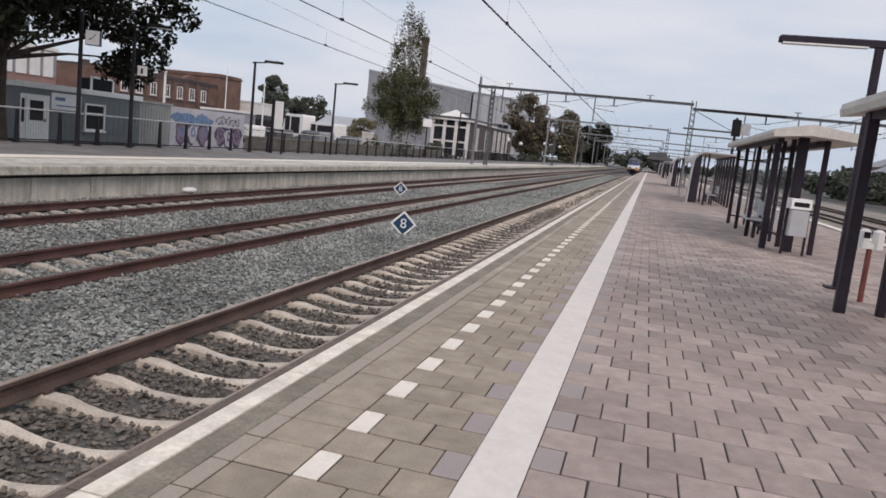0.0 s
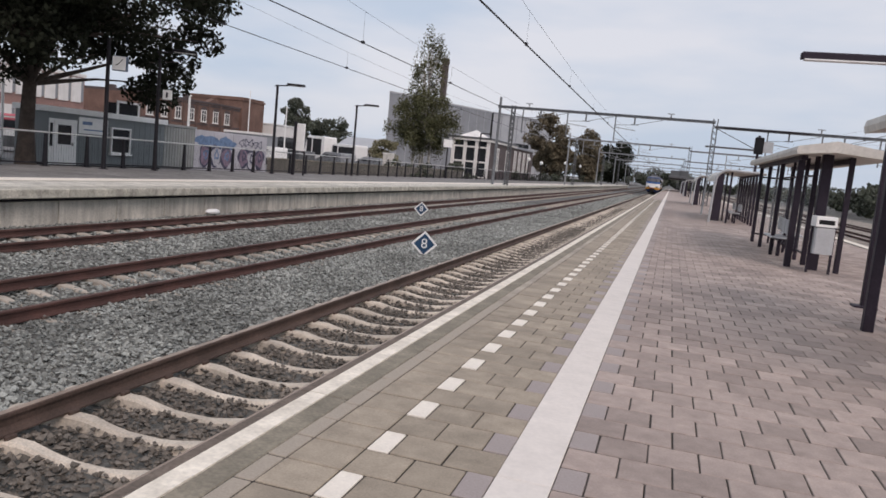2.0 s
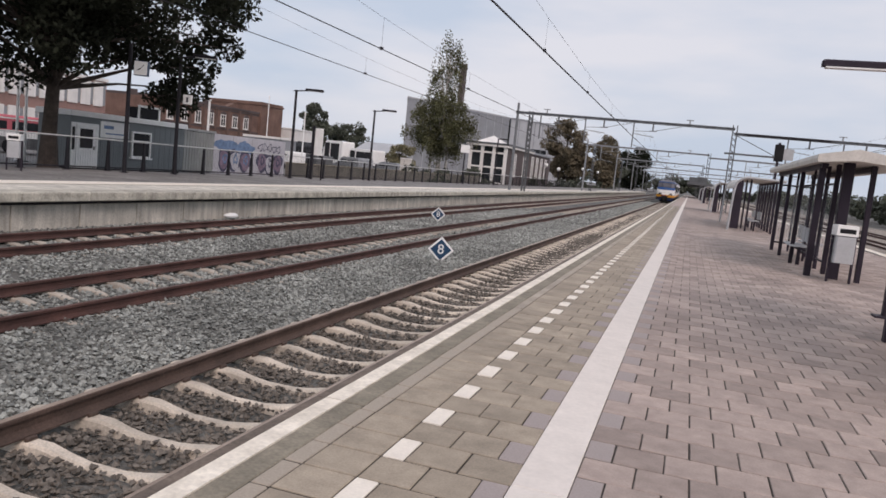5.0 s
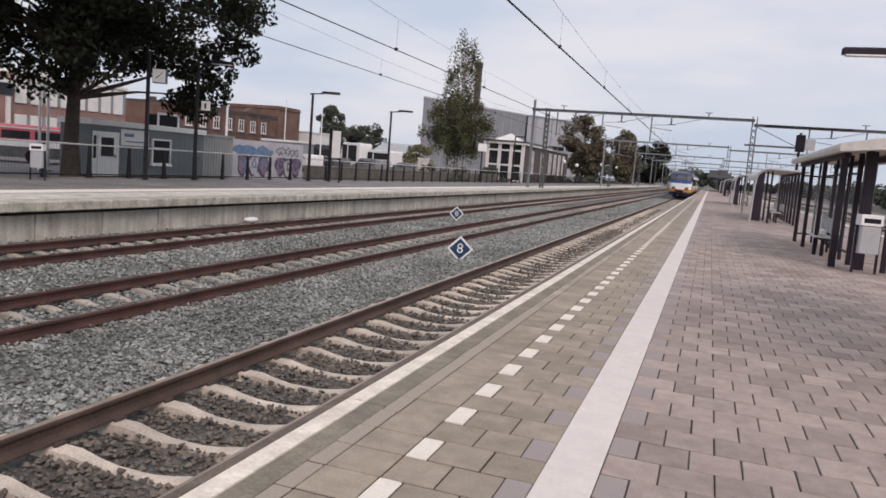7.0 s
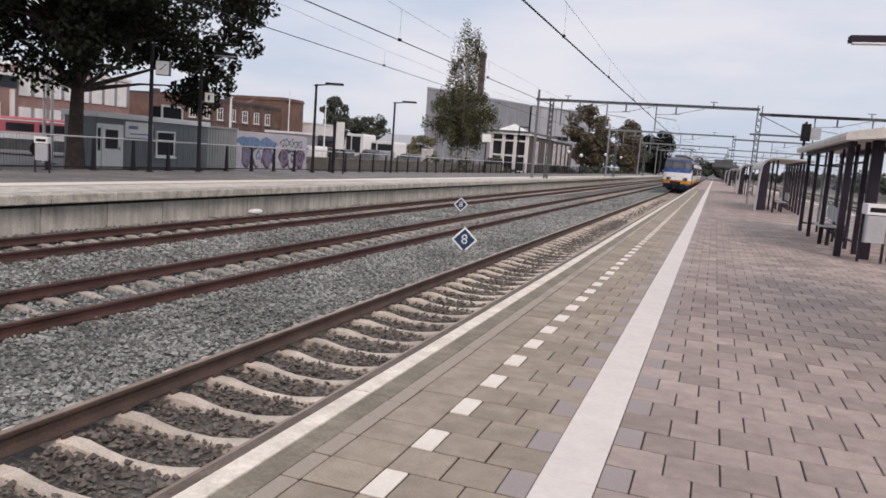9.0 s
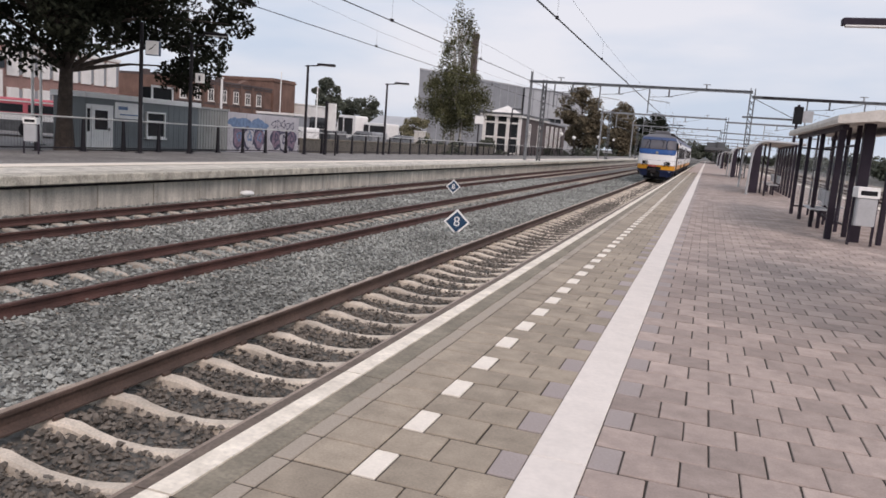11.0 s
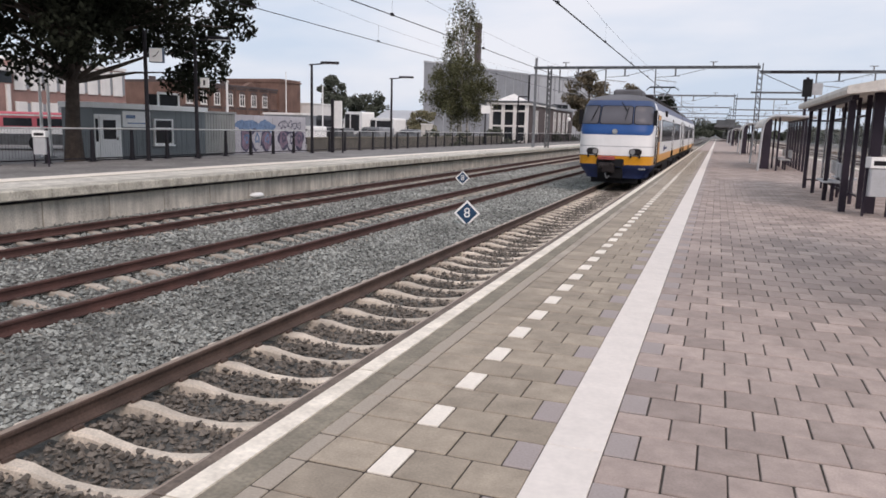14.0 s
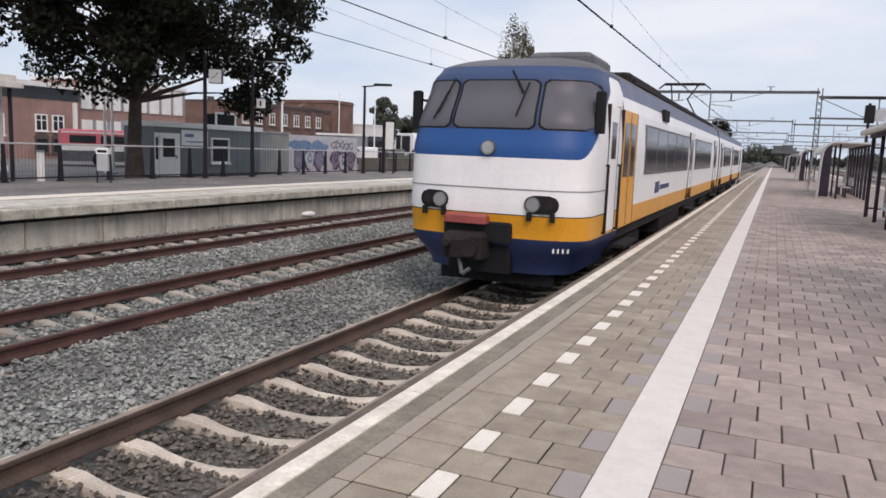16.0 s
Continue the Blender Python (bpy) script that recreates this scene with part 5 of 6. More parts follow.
for k, (x0, x1, y0, y1, h) in enumerate(((44, 56, 150, 166, 6.0), (48, 60, 176, 190, 7.5), (46, 58, 104, 118, 5.5))):
    hs = thing("far_house", (0, 0, -1.0), 0, "distant house with a pitched dark roof beyond the railway", "house", "distant houses")
    part("wall", Shape().box(x0, x1, y0, y1, 0, h), BRICK_PINK, hs)
    part("roof", Shape().extrude([(x0 - 0.4, h), (x1 + 0.4, h), ((x0 + x1) / 2, h + 3)], y0 - 0.4, y1 + 0.4), GREY_CLAD, hs)
    for q in range(3):
        window(hs, x0 + 2 + 3.5 * q, y0 - 0.02, h - 2.2, 1.4, 1.4, "-y")
end_roof = thing("far_platform_roof", (0, 0, 0), 0, "long dark platform canopy far along the platform", "canopy")
part("roof", Shape().box(0.3, 8.0, 185, 260, 3.3, 3.8, 0.05), GALV_DARK, end_roof)
part("stair_box", Shape().box(0.6, 5.4, 215, 235, 3.8, 5.6, 0.05), GALV_DARK, end_roof)
for k in range(7):
    part("post", Shape().box(4.1, 4.4, 187 + 11 * k, 187.3 + 11 * k, 0, 3.6), BLACK, end_roof)

# ---- street things ----
def van(at, rz, body_mat, label, length=4.9, height=2.1):
    v = thing("van", at, rz, label, "van", "parked vehicles")
    L, h = length, height
    prof_ = [(-L / 2, 0.35), (L / 2 - 0.1, 0.35), (L / 2, 0.6), (L / 2 - 0.1, 0.95), (L / 2 - 0.9, 1.15), (L / 2 - 1.6, h - 0.08), (L / 2 - 1.9, h), (-L / 2 + 0.1, h), (-L / 2, h - 0.15)]
    sh_ = Shape()
    n = len(prof_)
    pts = [(-0.92, a, b) for a, b in prof_] + [(0.92, a, b) for a, b in prof_]
    sh_.add(pts, [(i, (i + 1) % n, n + (i + 1) % n, n + i) for i in range(n)] + [tuple(reversed(range(n))), tuple(range(n, 2 * n))])
    part("body", sh_, body_mat, v, bevel=0.05)
    for x in (-0.925, 0.925):
        part("side_window", Shape().box(x - 0.01, x + 0.01, L / 2 - 2.4, L / 2 - 1.55, 1.2, h - 0.25), DARK_GLASS, v)
        part("side_window", Shape().box(x - 0.01, x + 0.01, -L / 2 + 0.5, L / 2 - 2.6, 1.25, h - 0.3), DARK_GLASS, v)
    part("windscreen", Shape().add([(-0.8, L / 2 - 0.98, 1.2), (0.8, L / 2 - 0.98, 1.2), (0.75, L / 2 - 1.5, h - 0.2), (-0.75, L / 2 - 1.5, h - 0.2)], [(0, 1, 2, 3)]), DARK_GLASS, v)
    for y_ in (-L / 2 + 0.9, L / 2 - 0.85):
        for x in (-0.85, 0.85):
            w_ = part("wheel", Shape().tube((x - 0.1, y_, 0.33), (x + 0.1, y_, 0.33), 0.33, n=18), T_BLACK, v)
            part("rim", Shape().tube((x - 0.11, y_, 0.33), (x + 0.11, y_, 0.33), 0.19, n=12), GALV, w_)
    return v


van((-38.2, 76.0, -0.3), 66, WHITE_MET, "tall white parked van behind the low wall", 4.6, 3.4)
van((-34.2, 75.0, -0.3), 66, WHITE_MET, "long white parked van behind the low wall", 5.4, 2.75)
van((-31.2, 66.0, -0.3), 62, GALV, "silver parked car behind the low wall", 4.4, 1.75)
van((-34.5, 64.0, -0.3), 58, GALV_DARK, "dark parked car behind the low wall", 4.4, 1.6)
van((-28.2, 68.5, -0.3), 66, GALV, "pale grey parked car behind the low wall", 4.2, 1.6)
van((-36.5, 62.0, -0.3), 62, WHITE_MET, "white parked car beside the grey shed", 4.3, 1.7)

low_wall = thing("low_wall", (-22.0, 0, -0.3), 0, "low brown-grey wall running behind the platform fence", "wall")
for k in range(11):
    part("wall_bay", Shape().box(-0.2, 0, 37.4 + 4.0 * k, 41.36 + 4.0 * k, 0, 1.0, 0.01), WALL_BROWN, low_wall)
    part("coping", Shape().box(-0.24, 0.04, 37.4 + 4.0 * k, 41.38 + 4.0 * k, 1.0, 1.07, 0.01), COPING, low_wall)
gable = thing("low_house", (0, 0, -0.3), 0, "low dark house under a pale grey pitched roof", "house")
part("wall", Shape().box(-46.5, -40.5, 99, 106, 0, 2.6), BRICK_DARK, gable)
part("roof", Shape().add([(-46.9, 98.6, 2.6), (-40.1, 98.6, 2.6), (-40.1, 106.4, 2.6), (-46.9, 106.4, 2.6), (-46.3, 102.5, 4.3), (-40.7, 102.5, 4.3)], [(0, 1, 5, 4), (1, 2, 5), (2, 3, 4, 5), (3, 0, 4), (3, 2, 1, 0)]), GREY_LIGHT, gable)
for k in range(3):
    window(gable, -45.2 + 1.9 * k, 98.98, 0.9, 1.1, 1.2, "-y")
box_kiosk = thing("utility_box", (-23.9, 62.0, -0.3), 0, "pale cream utility cabinet beside the low wall", "cabinet")
part("body", Shape().box(-0.42, 0.42, -0.4, 0.4, 0, 2.1, 0.03), ROOF_WHITE, box_kiosk)
part("lid", Shape().box(-0.47, 0.47, -0.45, 0.45, 2.1, 2.18, 0.02), PANEL_WHITE, box_kiosk)
part("door_seam", Shape().box(-0.01, 0.01, -0.405, -0.4, 0.1, 2.0), BLACK, box_kiosk)
annex = thing("white_annex", (0, 0, -0.3), 0, "flat white annex with a dark glazed band beside the factory", "building")
part("wall", Shape().box(-51.4, -48.6, 84.0, 90, 0, 4.5), PANEL_WHITE, annex)
part("window_band", Shape().box(-51.0, -48.55, 83.95, 90, 1.6, 3.1), DARK_GLASS, annex)
part("roof_edge", Shape().box(-51.5, -48.5, 83.9, 90.1, 4.5, 4.65), WHITE_MET, annex)

bus = thing("parked_bus", (-32.6, 32.6, -0.3), -35, "red and white bus parked behind the tree", "bus")
part("lower_body", Shape().box(-2.4, 0, -6, 4.5, 0.3, 0.92, 0.05), GALV_DARK, bus)
part("white_skirt", Shape().box(-2.4, 0.01, -6, 4.5, 0.92, 1.25), WHITE_MET, bus)
part("upper_body", Shape().box(-2.4, 0, -6, 4.5, 1.25, 1.9, 0.02), BUS_RED, bus)
part("roof", Shape().box(-2.4, 0.02, -6, 4.5, 1.9, 2.14, 0.1), BUS_RED, bus)
for k in range(6):
    part("window", Shape().box(0.0, 0.015, -5.6 + 1.65 * k, -4.2 + 1.65 * k, 1.35, 1.8), DARK_GLASS, bus)
for y_ in (-4, 3.0):
    part("wheel", Shape().tube((-0.25, y_, 0.42), (0.02, y_, 0.42), 0.42, n=18), T_BLACK, bus)
part("stripe", Shape().box(0.0, 0.022, -6, 4.5, 1.92, 2.0), PANEL_WHITE, bus)


def mast(x, y, h, r, m_, label):
    p = thing("white_pole", (x, y, -0.3), 0, label, "pole", "white poles")
    part("shaft", Shape().tube((0, 0, 0), (0, 0, h), r, r * 0.7, n=8), m_, p)
    part("cap", Shape().tube((0, 0, h), (0, 0, h + 0.08), r * 1.3, n=8), m_, p)
    part("foot", Shape().box(-r * 2, r * 2, -r * 2, r * 2, 0, 0.06), GALV, p)


mast(-28.0, 23.45, 6.5, 0.07, WHITE_MET, "slim white flagpole behind the fence")
mast(-28.0, 23.9, 6.5, 0.07, WHITE_MET, "slim white flagpole behind the fence")
mast(-26.3, 35.2, 4.2, 0.09, WHITE_MET, "white pole before the painted wall")
mast(-40.0, 64.0, 6.9, 0.06, WHITE_MET, "thin white pole before the brick factory")
mast(-33.0, 58.9, 5.3, 0.07, WHITE_MET, "thin white pole beside the grey shed")


def globe_lamp(x, y, h):
    g = thing("globe_lamp", (x, y, -0.3), 0, "short dark lamp post with a round white globe", "street lamp", "globe lamps")
    part("pole", Shape().tube((0, 0, 0), (0, 0, h), 0.06, n=8), BLACK, g)
    rows = [[(0.33 * math.sin(p) * math.cos(a), 0.33 * math.sin(p) * math.sin(a), h + 0.3 - 0.33 * math.cos(p)) for a in np.linspace(0, 2 * math.pi, 13)] for p in np.linspace(0.05, 3.1, 8)]
    part("globe", Shape().grid(rows), WHITE_MET, g, smooth=True)


globe_lamp(-21.4, 118.5, 3.4)
globe_lamp(-21.4, 131.0, 3.1)
globe_lamp(-21.4, 162.0, 4.0)
globe_lamp(-21.4, 190.0, 4.0)
sb = thing("pole_sign", (-21.2, 71.5, -0.3), 20, "white sign box on a dark post beside the fence", "sign")
part("post", Shape().tube((0, 0, 0), (0, 0, 4.3), 0.07, n=8), BLACK, sb)
part("panel", Shape().box(-0.45, 0.45, -0.1, -0.06, 3.4, 4.2), WHITE_MET, sb)
mast_d = thing("dark_lamp_post", (-20.1, 80.5, -0.045), 0, "slim dark lamp post before the pavilion", "street lamp")
part("pole", Shape().tube((0, 0, 0), (0, 0, 5.3), 0.09, 0.07, n=10), BLACK, mast_d)
part("lamp_head", Shape().box(0.1, 1.1, -0.12, 0.12, 5.2, 5.32, 0.03), BLACK, mast_d)

far_sh = thing("street_shelter", (-21.1, 13.5, -0.3), 0, "cream roofed street shelter with a dark post behind the fence", "shelter")
part("post", Shape().tube((0, 0, 0), (0, 0, 3.25), 0.065, n=10), BLACK, far_sh)
part("roof", Shape().box(-3.6, 0.5, -5.0, 0.15, 3.2, 3.38, 0.03), ROOF_WHITE, far_sh)
part("roof_upper", Shape().box(-3.4, 0.3, -4.9, 0.05, 3.38, 3.6, 0.03), ROOF_WHITE, far_sh)
part("wall_panel", Shape().box(-3.2, -0.35, -0.12, 0.0, 0.75, 3.2), ROOF_UNDER, far_sh)
part("ledge", Shape().box(-3.3, -0.25, -0.25, 0.05, 0.55, 0.75), WHITE_MET, far_sh)
part("base", Shape().box(-3.2, -0.35, -0.1, 0.0, 0.0, 0.55), COPING, far_sh)
bollard = thing("white_post", (-20.75, 14.25, -0.3), 0, "short white post beside the fence", "post")
part("shaft", Shape().box(-0.09, 0.09, -0.09, 0.09, 0, 1.2, 0.02), WHITE_MET, bollard)
part("cap", Shape().box(-0.1, 0.1, -0.1, 0.1, 1.2, 1.26, 0.02), GALV, bollard)


# ---- the train ----
def bodywork():
    """The moving train: nose, two cars, glazing, doors and running gear; its origin lies on the rails under the nose."""
    tr = thing("commuter_train", (-2.4, 180, RZ1), 0, "white, blue and yellow two-car electric commuter train", "train")
    HW, DEP, EXP, SIDE = 1.42, 0.9, 3.6, 2.6

    def lerp_tab(tab, z):
        for (a, p), (b, q) in zip(tab, tab[1:]):
            if z <= b:
                k = max(0, (z - a) / (b - a))
                k = k * k * (3 - 2 * k)
                return p + (q - p) * k
        return tab[-1][1]
    half = [(0.4, 1.15), (0.95, 1.41), (1.4, HW), (2.3, HW), (3.1, 1.36), (3.42, 1.26)]
    nose = [(0.4, 0.3), (0.95, 0.06), (1.35, 0.0), (2.15, 0.03), (2.5, 0.13), (3.2, 0.42), (3.42, 0.62)]

    def surf(x_rel, z, out=0.0):
        """On the nose: x_rel from -1 to 1 across the width."""
        hw, yf = lerp_tab(half, z), lerp_tab(nose, z)
        a = min(1.0, abs(x_rel))
        y = yf + (DEP + 0.25 * min(1, max(0, (z - 2.2) / 0.9))) * (1 - (1 - a ** EXP) ** (1 / EXP))
        nrm = Vector((0 if a < 1e-6 else math.copysign(a ** (EXP - 1), x_rel), -(max(1e-6, 1 - a ** EXP)) ** ((EXP - 1) / EXP) - 0.02, 0.0)).normalized()
        return Vector((x_rel * hw, y, z)) + nrm * out

    angs = [math.copysign(abs(math.cos(t)) ** (2 / EXP), math.cos(t)) for t in np.linspace(math.pi, 0, 49)]
    side_y = [SIDE, 2.2, 1.9, 1.6, 1.35, 1.15]

    def ring(zf, out=0.0):
        """Outline from one flank round the nose to the other; zf gives the height by the distance behind the tip."""
        pts = []
        for j, y in enumerate(side_y):
            z = zf(y)
            pts.append(Vector((-lerp_tab(half, z) - out, max(y, surf(1, z).y + 0.06 * (6 - j)), z)))
        for a in angs:
            y0 = surf(a, 2.0).y
            z = zf(y0)
            p = surf(a, z, out)
            pts.append(p)
        for j, y in reversed(list(enumerate(side_y))):
            z = zf(y)
            pts.append(Vector((lerp_tab(half, z) + out, max(y, surf(1, z).y + 0.06 * (6 - j)), z)))
        return pts

    def belt(y):
        k = min(1, max(0, (y - 0.22) / 1.05))
        return 2.07 + (3.36 - 2.07) * k * k * (3 - 2 * k)

    def band(name, lo, hi, n, m_, label=""):
        rows = []
        for i in range(n + 1):
            k = i / n
            rows.append(ring(lambda y: lo(y) + (hi(y) - lo(y)) * k))
        return part(name, Shape().grid(rows), m_, tr, label, smooth=True)
    c = lambda v: (lambda y: v)
    band("nose_skirt", c(0.4), c(0.93), 6, T_NAVY, "dark blue lower skirt")
    band("nose_stripe", c(0.93), c(1.27), 4, T_YELLOW, "yellow stripe")
    band("nose_panel", c(1.27), belt, 10, T_WHITE, "white front panel")
    mid = lambda y: max(belt(y), 2.46)
    band("nose_belt", belt, mid, 5, T_BLUE, "blue front band")
    # hood continues the blue front; its shade is put in by the darker colour
    band("nose_hood", mid, c(3.4), 12, T_BLUE_SHADED, "blue windscreen surround with shade in its colour")
    part("panel_seam", Shape().grid([ring(c(1.62), 0.006), ring(c(1.64), 0.006)]), GALV, tr, smooth=True)
    part("stripe_seam", Shape().grid([ring(c(1.262), 0.005), ring(c(1.275), 0.005)]), T_UNDER, tr, smooth=True)
    top = [ring(c(3.4))]
    for k in np.linspace(0.06, 1, 9):
        r = []
        for p in top[0]:
            s = math.cos(k * math.pi / 2)
            r.append(Vector((p.x * (1 - k ** 1.6 * 0.999), p.y + (SIDE - p.y) * k * 0.55, 3.4 + 0.3 * math.sin(k * math.pi / 2) * (0.55 + 0.45 * min(1, p.y / 1.6)))))
        top.append(r)
    part("nose_roof", Shape().grid(top), T_ROOF, tr, smooth=True)

    def patch(name, x0, x1, z0, z1, m_, out, parent=tr, nx=12, nz=8, label="", round_=0.12):
        """A rounded panel lying on the nose."""
        rows = []
        for j in range(nz + 1):
            v = j / nz
            z = z0 + (z1 - z0) * v
            e = min(v, 1 - v) * (z1 - z0)
            ins = 0.0 if e > round_ else round_ - math.sqrt(max(0, round_ ** 2 - (round_ - e) ** 2))
            s = ins / 1.42
            rows.append([surf(x0 + s + (x1 - x0 - 2 * s) * i / nx, z, out) for i in range(nx + 1)])
        return part(name, Shape().grid(rows), m_, parent, label, smooth=True)
    for nm, x0, x1 in (("windscreen", -0.42, 0.43), ("corner_screen", -0.97, -0.48), ("corner_screen", 0.5, 0.965)):
        sur = patch("rubber_surround", x0 - 0.025, min(0.9985, x1 + 0.025), 2.47, 3.19, T_BLACK, 0.006, nz=18, round_=0.09)
        patch(nm, x0, x1, 2.49, 3.17, T_SCREEN, 0.012, sur, nz=18, round_=0.08)
    part("wiper", Shape().tube(surf(0.12, 3.32, 0.05), surf(0.28, 3.0, 0.05), 0.016, n=6).tube(surf(0.33, 3.14, 0.05), surf(0.25, 2.66, 0.05), 0.014, n=6), T_BLACK, tr)
    part("wiper", Shape().tube(surf(-0.52, 3.2, 0.05), surf(-0.62, 2.7, 0.05), 0.014, n=6).tube(surf(-0.58, 3.0, 0.05), surf(-0.66, 2.6, 0.05), 0.014, n=6), T_BLACK, tr)
    em = surf(0.0, 2.2)
    part("top_headlamp", Shape().tube((em.x, em.y + 0.05, em.z), (em.x, em.y - 0.06, em.z), 0.105, n=16), STEEL, tr)
    part("lamp_glass", Shape().tube((em.x, em.y - 0.06, em.z), (em.x, em.y - 0.065, em.z), 0.085, n=16), LAMP_OFF, tr)
    for sgn in (-1, 1):
        cl = patch("lamp_housing", sgn * 0.57 - 0.165, sgn * 0.57 + 0.165, 1.3, 1.56, T_BLACK, 0.025, nx=12, nz=8, round_=0.13)
        q = surf(sgn * 0.495, 1.43, 0.02)
        part("headlamp_rim", Shape().tube(q, (q.x, q.y - 0.045, q.z), 0.105, n=16), STEEL, cl)
        part("headlamp", Shape().tube((q.x, q.y - 0.03, q.z), (q.x, q.y - 0.05, q.z), 0.085, n=16), LAMP_ON, cl)
        q2 = surf(sgn * 0.655, 1.43, 0.02)
        part("tail_lamp", Shape().tube(q2, (q2.x, q2.y - 0.02, q2.z), 0.07, n=14), T_UNDER, cl)
        for dx in (-0.14, 0.14):
            q3 = surf(sgn * 0.57 + dx * 0.8, 1.27, 0.02)
            part("lamp_bracket", Shape().box(q3.x - 0.03, q3.x + 0.03, q3.y - 0.04, q3.y + 0.04, 1.2, 1.32), T_BLACK, cl)
        m_ = part("mirror", Shape().box(sgn * 1.43 - 0.07, sgn * 1.43 + 0.07, 0.58, 0.7, 2.45, 3.04, 0.02), T_BLACK, tr)
        part("mirror_arm", Shape().tube((sgn * 1.3, 1.0, 2.9), (sgn * 1.42, 0.66, 2.9), 0.02, n=6).tube((sgn * 1.33, 0.9, 2.5), (sgn * 1.42, 0.66, 2.5), 0.02, n=6), T_BLACK, m_)
    # coupler under a red cover
    part("coupler_recess", Shape().box(-0.64, 0.4, -0.02, 0.9, 0.86, 1.15, 0.03).box(-0.6, 0.36, 0.1, 0.9, 0.4, 0.86, 0.03), T_BLACK, tr)
    part("coupler_cover", Shape().box(-0.58, 0.06, -0.16, 0.25, 1.12, 1.25, 0.03), T_RED, tr, "faded red coupler cover")
    cp = part("coupler", Shape().box(-0.56, 0.06, -0.28, 0.4, 0.62, 1.0, 0.06).box(-0.4, -0.08, -0.42, -0.2, 0.66, 0.95, 0.05), T_UNDER, tr)
    part("coupler_cone", Shape().tube((-0.4, -0.3, 0.86), (-0.4, -0.5, 0.86), 0.12, 0.05, n=12), T_UNDER, cp)
    part("coupler_funnel", Shape().tube((-0.08, -0.28, 0.8), (-0.08, -0.44, 0.8), 0.1, 0.13, n=12), T_UNDER, cp)
    part("air_hose", Shape().tube((-0.25, -0.3, 0.62), (-0.18, -0.36, 0.42), 0.03, n=6).tube((-0.18, -0.36, 0.42), (-0.08, -0.3, 0.5), 0.03, n=6), GALV_DARK, cp)
    part("snow_plough", Shape().box(-0.9, 0.9, 0.5, 0.8, 0.2, 0.55, 0.05), T_BLACK, tr)
    # fleet number as plain strokes
    for k in range(4):
        q = surf(0.72 + 0.045 * k, 0.78, 0.012)
        part("number_bar", Shape().box(q.x - 0.012, q.x + 0.012, q.y - 0.008, q.y + 0.004, 0.75, 0.82), WHITE_MET, tr)

    def car(y0, y1, first):
        sec = [(-1.38, 0.93), (-1.41, 1.27), (-HW, 1.6), (-HW, 2.3), (-1.39, 2.9), (-1.35, 3.12), (-1.27, 3.4), (-1.05, 3.56), (-0.6, 3.68), (0, 3.72)]
        sec = sec + [(-a, b) for a, b in reversed(sec[:-1])]

        def strip(name, i0, i1, m_, label=""):
            ys = [y0, y1]
            for sgn, seg in ((-1, sec[i0:i1 + 1]), (1, [(-a, b) for a, b in sec[i0:i1 + 1]])):
                rows = [[(a, y, b) for y in ys] for a, b in seg]
                part(name, Shape().grid(rows, flip=sgn < 0), m_, tr, label, smooth=False)
        strip("side_stripe", 0, 1, T_YELLOW, "yellow side stripe")
        strip("side_panel", 1, 5, T_WHITE, "white side panel")
        strip("cantrail", 5, 6, T_RAIL, "blue band below the roof")
        strip("car_roof", 6, 9, T_ROOF)
        part("end_wall", Shape().add([(a, y0 if not first else y1, b) for a, b in sec], [tuple(range(len(sec)))]), T_BLACK, tr)
        part("end_wall", Shape().add([(a, y1 if not first else y0 + 0.4, b) for a, b in sec], [tuple(range(len(sec)))]), T_BLACK, tr)
        part("underframe", Shape().box(-1.3, 1.3, y0 + 0.1, y1 - 0.1, 0.72, 0.93).box(-1.25, 1.25, y0 + 6.5, y0 + 10.5, 0.3, 0.72, 0.03).box(-1.25, 1.25, y0 + 12.0, y0 + 15.5, 0.32, 0.72, 0.03), T_UNDER, tr)
        for yb in (y0 + 2.0, y1 - 3.4):
            bg = part("bogie", Shape().box(-1.2, -1.05, yb - 1.7, yb + 1.7, 0.4, 0.62, 0.03).box(1.05, 1.2, yb - 1.7, yb + 1.7, 0.4, 0.62, 0.03).box(-1.05, 1.05, yb - 0.25, yb + 0.25, 0.4, 0.7), T_UNDER, tr)
            for dy in (-1.2, 1.2):
                for x in (-0.75, 0.75):
                    part("wheel", Shape().tube((x - 0.065, yb + dy, 0.51), (x + 0.065, yb + dy, 0.51), 0.46, n=24), STEEL, bg)
                part("axle", Shape().tube((-1.1, yb + dy, 0.51), (1.1, yb + dy, 0.51), 0.08, n=10), T_UNDER, bg)

    def side_box(name, y0, y1, z0, z1, m_, t=0.012, parent=tr, label=""):
        out = []
        for sgn in (-1, 1):
            x = HW + 0.001
            a, b = sorted((sgn * (x - 0.06), sgn * (x + t)))
            out.append(part(name, Shape().box(a, b, y0, y1, z0, z1), m_, parent, label))
        return out

    def double_door(y0, y1, paint=T_YELLOW):
        side_box("door", y0, y1, 0.95 if paint == T_YELLOW else 1.27, 2.9, paint, 0.008, label="yellow double passenger door" if paint == T_YELLOW else "white double passenger door")
        ym = (y0 + y1) / 2
        side_box("door_window", y0 + 0.14, ym - 0.1, 1.8, 2.7, T_GLASS, 0.014)
        side_box("door_window", ym + 0.1, y1 - 0.14, 1.8, 2.7, T_GLASS, 0.014)
        side_box("door_gap", ym - 0.012, ym + 0.012, 0.97, 2.88, T_BLACK, 0.012)
        side_box("door_gap", y0 - 0.02, y0 + 0.01, 0.95, 2.9, T_UNDER, 0.011)
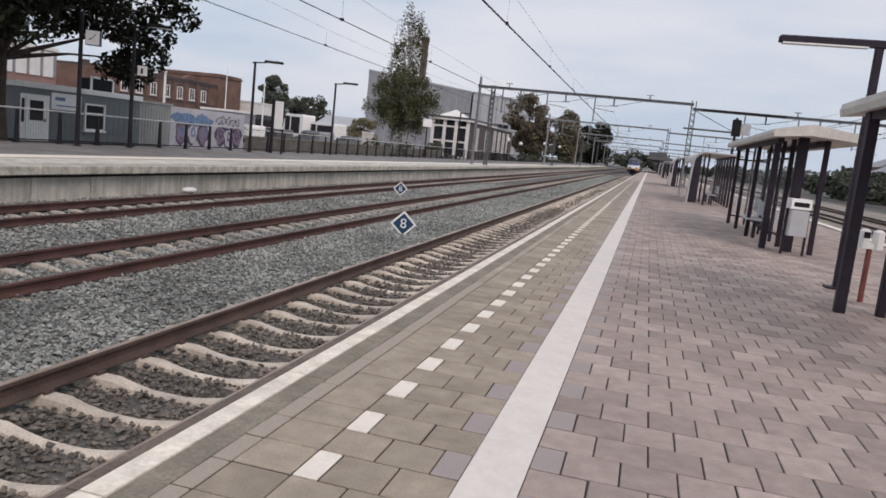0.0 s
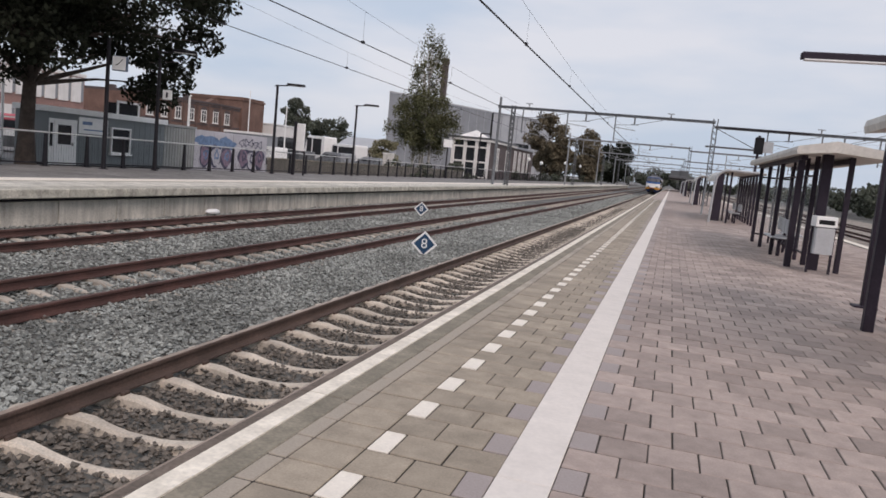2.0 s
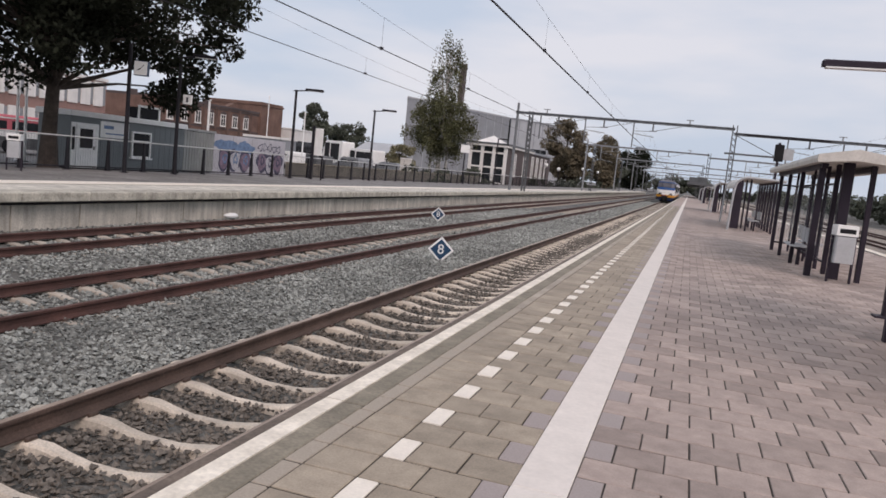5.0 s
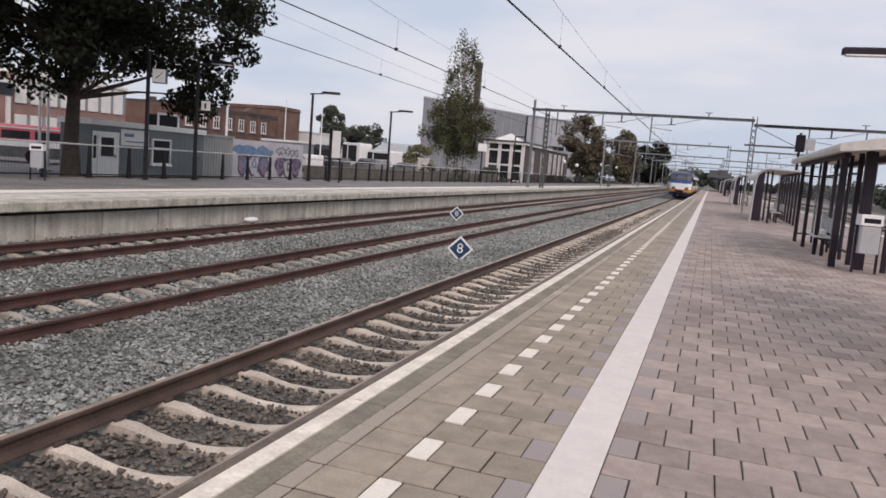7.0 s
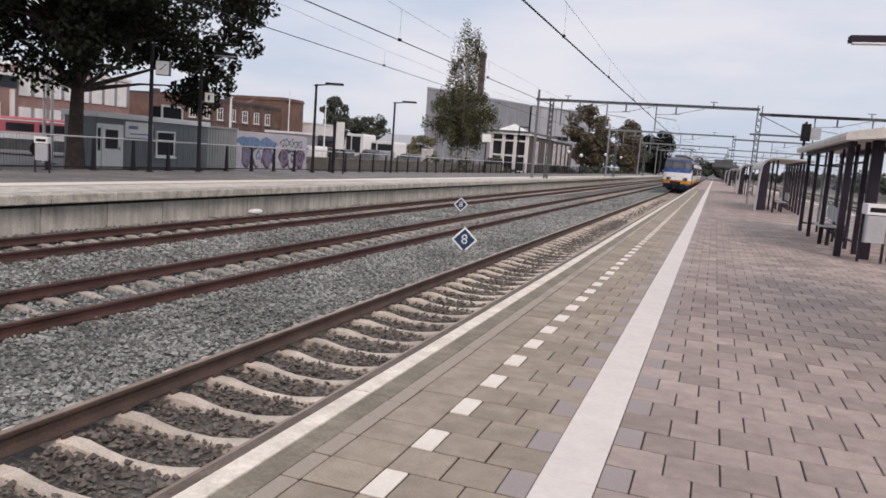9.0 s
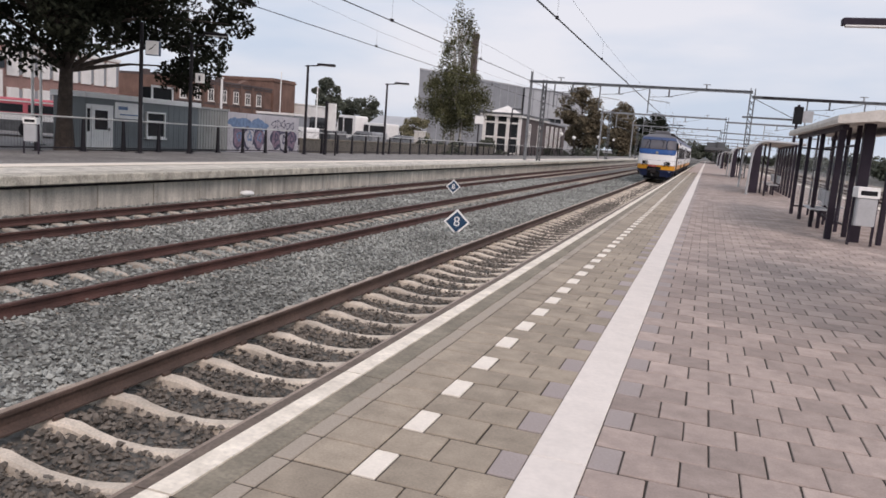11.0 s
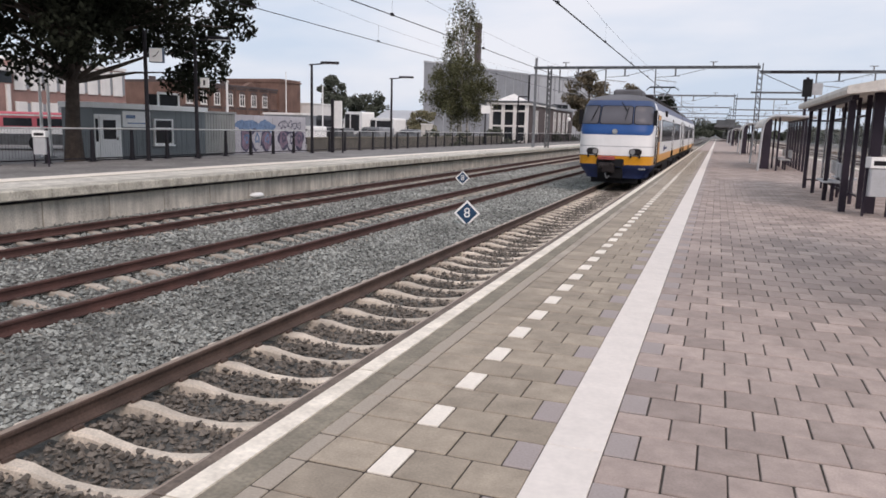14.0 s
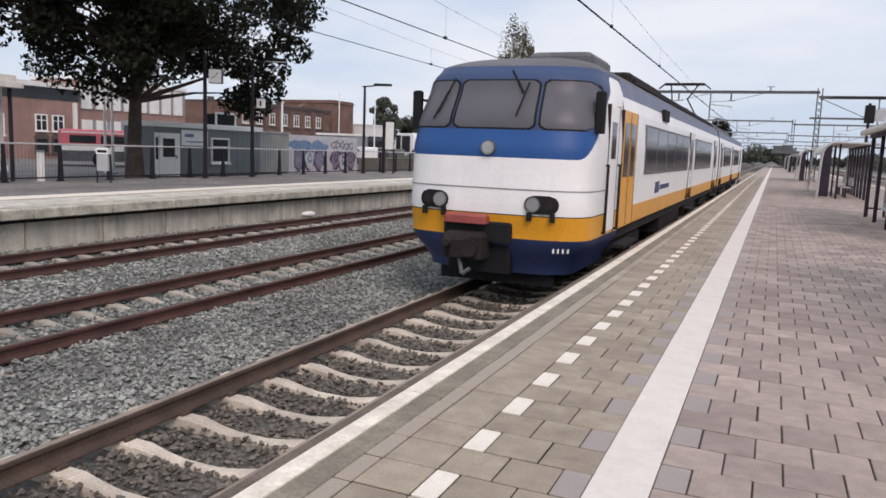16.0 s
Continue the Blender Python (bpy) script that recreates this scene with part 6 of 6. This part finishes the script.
        side_box("door_gap", y1 - 0.01, y1 + 0.02, 0.95, 2.9, T_UNDER, 0.011)
        for sgn in (-1, 1):
            part("door_step", Shape().box(min(sgn * 1.35, sgn * 1.55), max(sgn * 1.35, sgn * 1.55), y0, y1, 0.62, 0.68).box(min(sgn * 1.36, sgn * 1.46), max(sgn * 1.36, sgn * 1.46), y0 + 0.1, y1 - 0.1, 0.4, 0.62), T_UNDER, tr)

    def window_band(y0, y1, n):
        side_box("window_band", y0, y1, 1.8, 2.76, T_ROOF, 0.006, label="grey window band")
        w_ = (y1 - y0) / n
        for k in range(n):
            side_box("window", y0 + w_ * k + 0.05, y0 + w_ * (k + 1) - 0.05, 1.84, 2.72, T_GLASS, 0.01)
            if k % 2 == 0:
                side_box("vent_bar", y0 + w_ * k + 0.05, y0 + w_ * (k + 1) - 0.05, 2.44, 2.46, GALV, 0.014)

    car(2.6, 25.8, True)
    car(26.4, 52.0, False)
    part("gangway", Shape().box(-0.75, 0.75, 25.8, 26.4, 0.9, 3.3), T_BLACK, tr)
    # flank of the first car
    side_box("cab_door", 1.4, 2.1, 0.98, 2.9, T_WHITE, 0.006, label="white cab door")
    side_box("cab_door_gap", 1.375, 1.4, 0.95, 2.92, T_UNDER, 0.008)
    side_box("cab_door_gap", 2.1, 2.125, 0.95, 2.92, T_UNDER, 0.008)
    side_box("cab_window", 1.58, 1.92, 2.1, 2.66, T_GLASS, 0.012)
    for sgn in (-1, 1):
        for y_ in (1.3, 2.2):
            part("handrail", Shape().tube((sgn * 1.46, y_, 0.98), (sgn * 1.46, y_, 2.0), 0.018, n=6).tube((sgn * 1.4, y_, 0.98), (sgn * 1.47, y_, 0.98), 0.018, n=6).tube((sgn * 1.4, y_, 2.0), (sgn * 1.47, y_, 2.0), 0.018, n=6), T_UNDER, tr)
    double_door(2.5, 3.8)
    window_band(4.9, 12.9, 5)
    double_door(13.25, 14.25, T_WHITE)
    window_band(14.9, 21.4, 4)
    double_door(23.0, 24.4, T_WHITE)
    double_door(27.4, 28.6, T_WHITE)
    window_band(29.4, 36.0, 4)
    double_door(37.4, 38.6, T_WHITE)
    window_band(39.4, 46.4, 4)
    double_door(48.0, 49.2, T_WHITE)
    side_box("grille", 7.3, 8.1, 2.95, 3.2, T_UNDER, 0.01)
    side_box("logo_bar", 6.6, 7.2, 1.38, 1.62, T_NAVY, 0.006)
    side_box("logo_bar", 7.35, 8.9, 1.44, 1.54, T_NAVY, 0.006)
    # roof gear
    part("roof_box", Shape().box(-0.6, 0.6, 3.5, 5.2, 3.55, 3.98, 0.08), T_ROOF, tr, "grey roof ventilation box")
    part("roof_box", Shape().box(-0.7, 0.85, 6.0, 10.5, 3.55, 3.88, 0.06), T_UNDER, tr)
    part("roof_box", Shape().box(-0.8, 0.8, 12.0, 18.0, 3.6, 3.82, 0.05), T_ROOF, tr)
    part("roof_box", Shape().box(-0.8, 0.8, 29.0, 44.0, 3.6, 3.86, 0.05), T_ROOF, tr)
    part("roof_rail", Shape().box(1.02, 1.1, 5.2, 25.4, 3.56, 3.66).box(-1.1, -1.02, 5.2, 25.4, 3.56, 3.66), T_UNDER, tr)
    pg = part("pantograph_base", Shape().box(-0.7, 0.7, 22.0, 24.2, 3.78, 3.86).box(-0.6, -0.5, 22.1, 24.1, 3.6, 3.8).box(0.5, 0.6, 22.1, 24.1, 3.6, 3.8), T_UNDER, tr)
    part("lower_arm", Shape().tube((-0.5, 24.0, 3.9), (-0.3, 22.0, 4.5), 0.03, n=6).tube((0.5, 24.0, 3.9), (0.3, 22.0, 4.5), 0.03, n=6), T_BLACK, pg)
    part("upper_arm", Shape().tube((-0.3, 22.0, 4.5), (-0.55, 23.4, 5.2), 0.03, n=6).tube((0.3, 22.0, 4.5), (0.55, 23.4, 5.2), 0.03, n=6), T_BLACK, pg)
    part("collector_head", Shape().box(-0.8, 0.8, 23.22, 23.34, 5.18, 5.26).box(-0.8, 0.8, 23.5, 23.62, 5.18, 5.26).tube((-0.8, 23.4, 5.22), (-1.05, 23.4, 5.02), 0.03, n=6).tube((0.8, 23.4, 5.22), (1.05, 23.4, 5.02), 0.03, n=6), T_BLACK, pg)
    return tr


train = bodywork()


def motions():
    rows = []
    for k in range(33):
        t = 0.5 * k
        s = 16.0 - t
        rows.append((t, pose(-2.42, 6.95 + 9.65 * s + 0.08 * s * s, RZ1 - 0.05)))
    walk(train, rows)


motions()
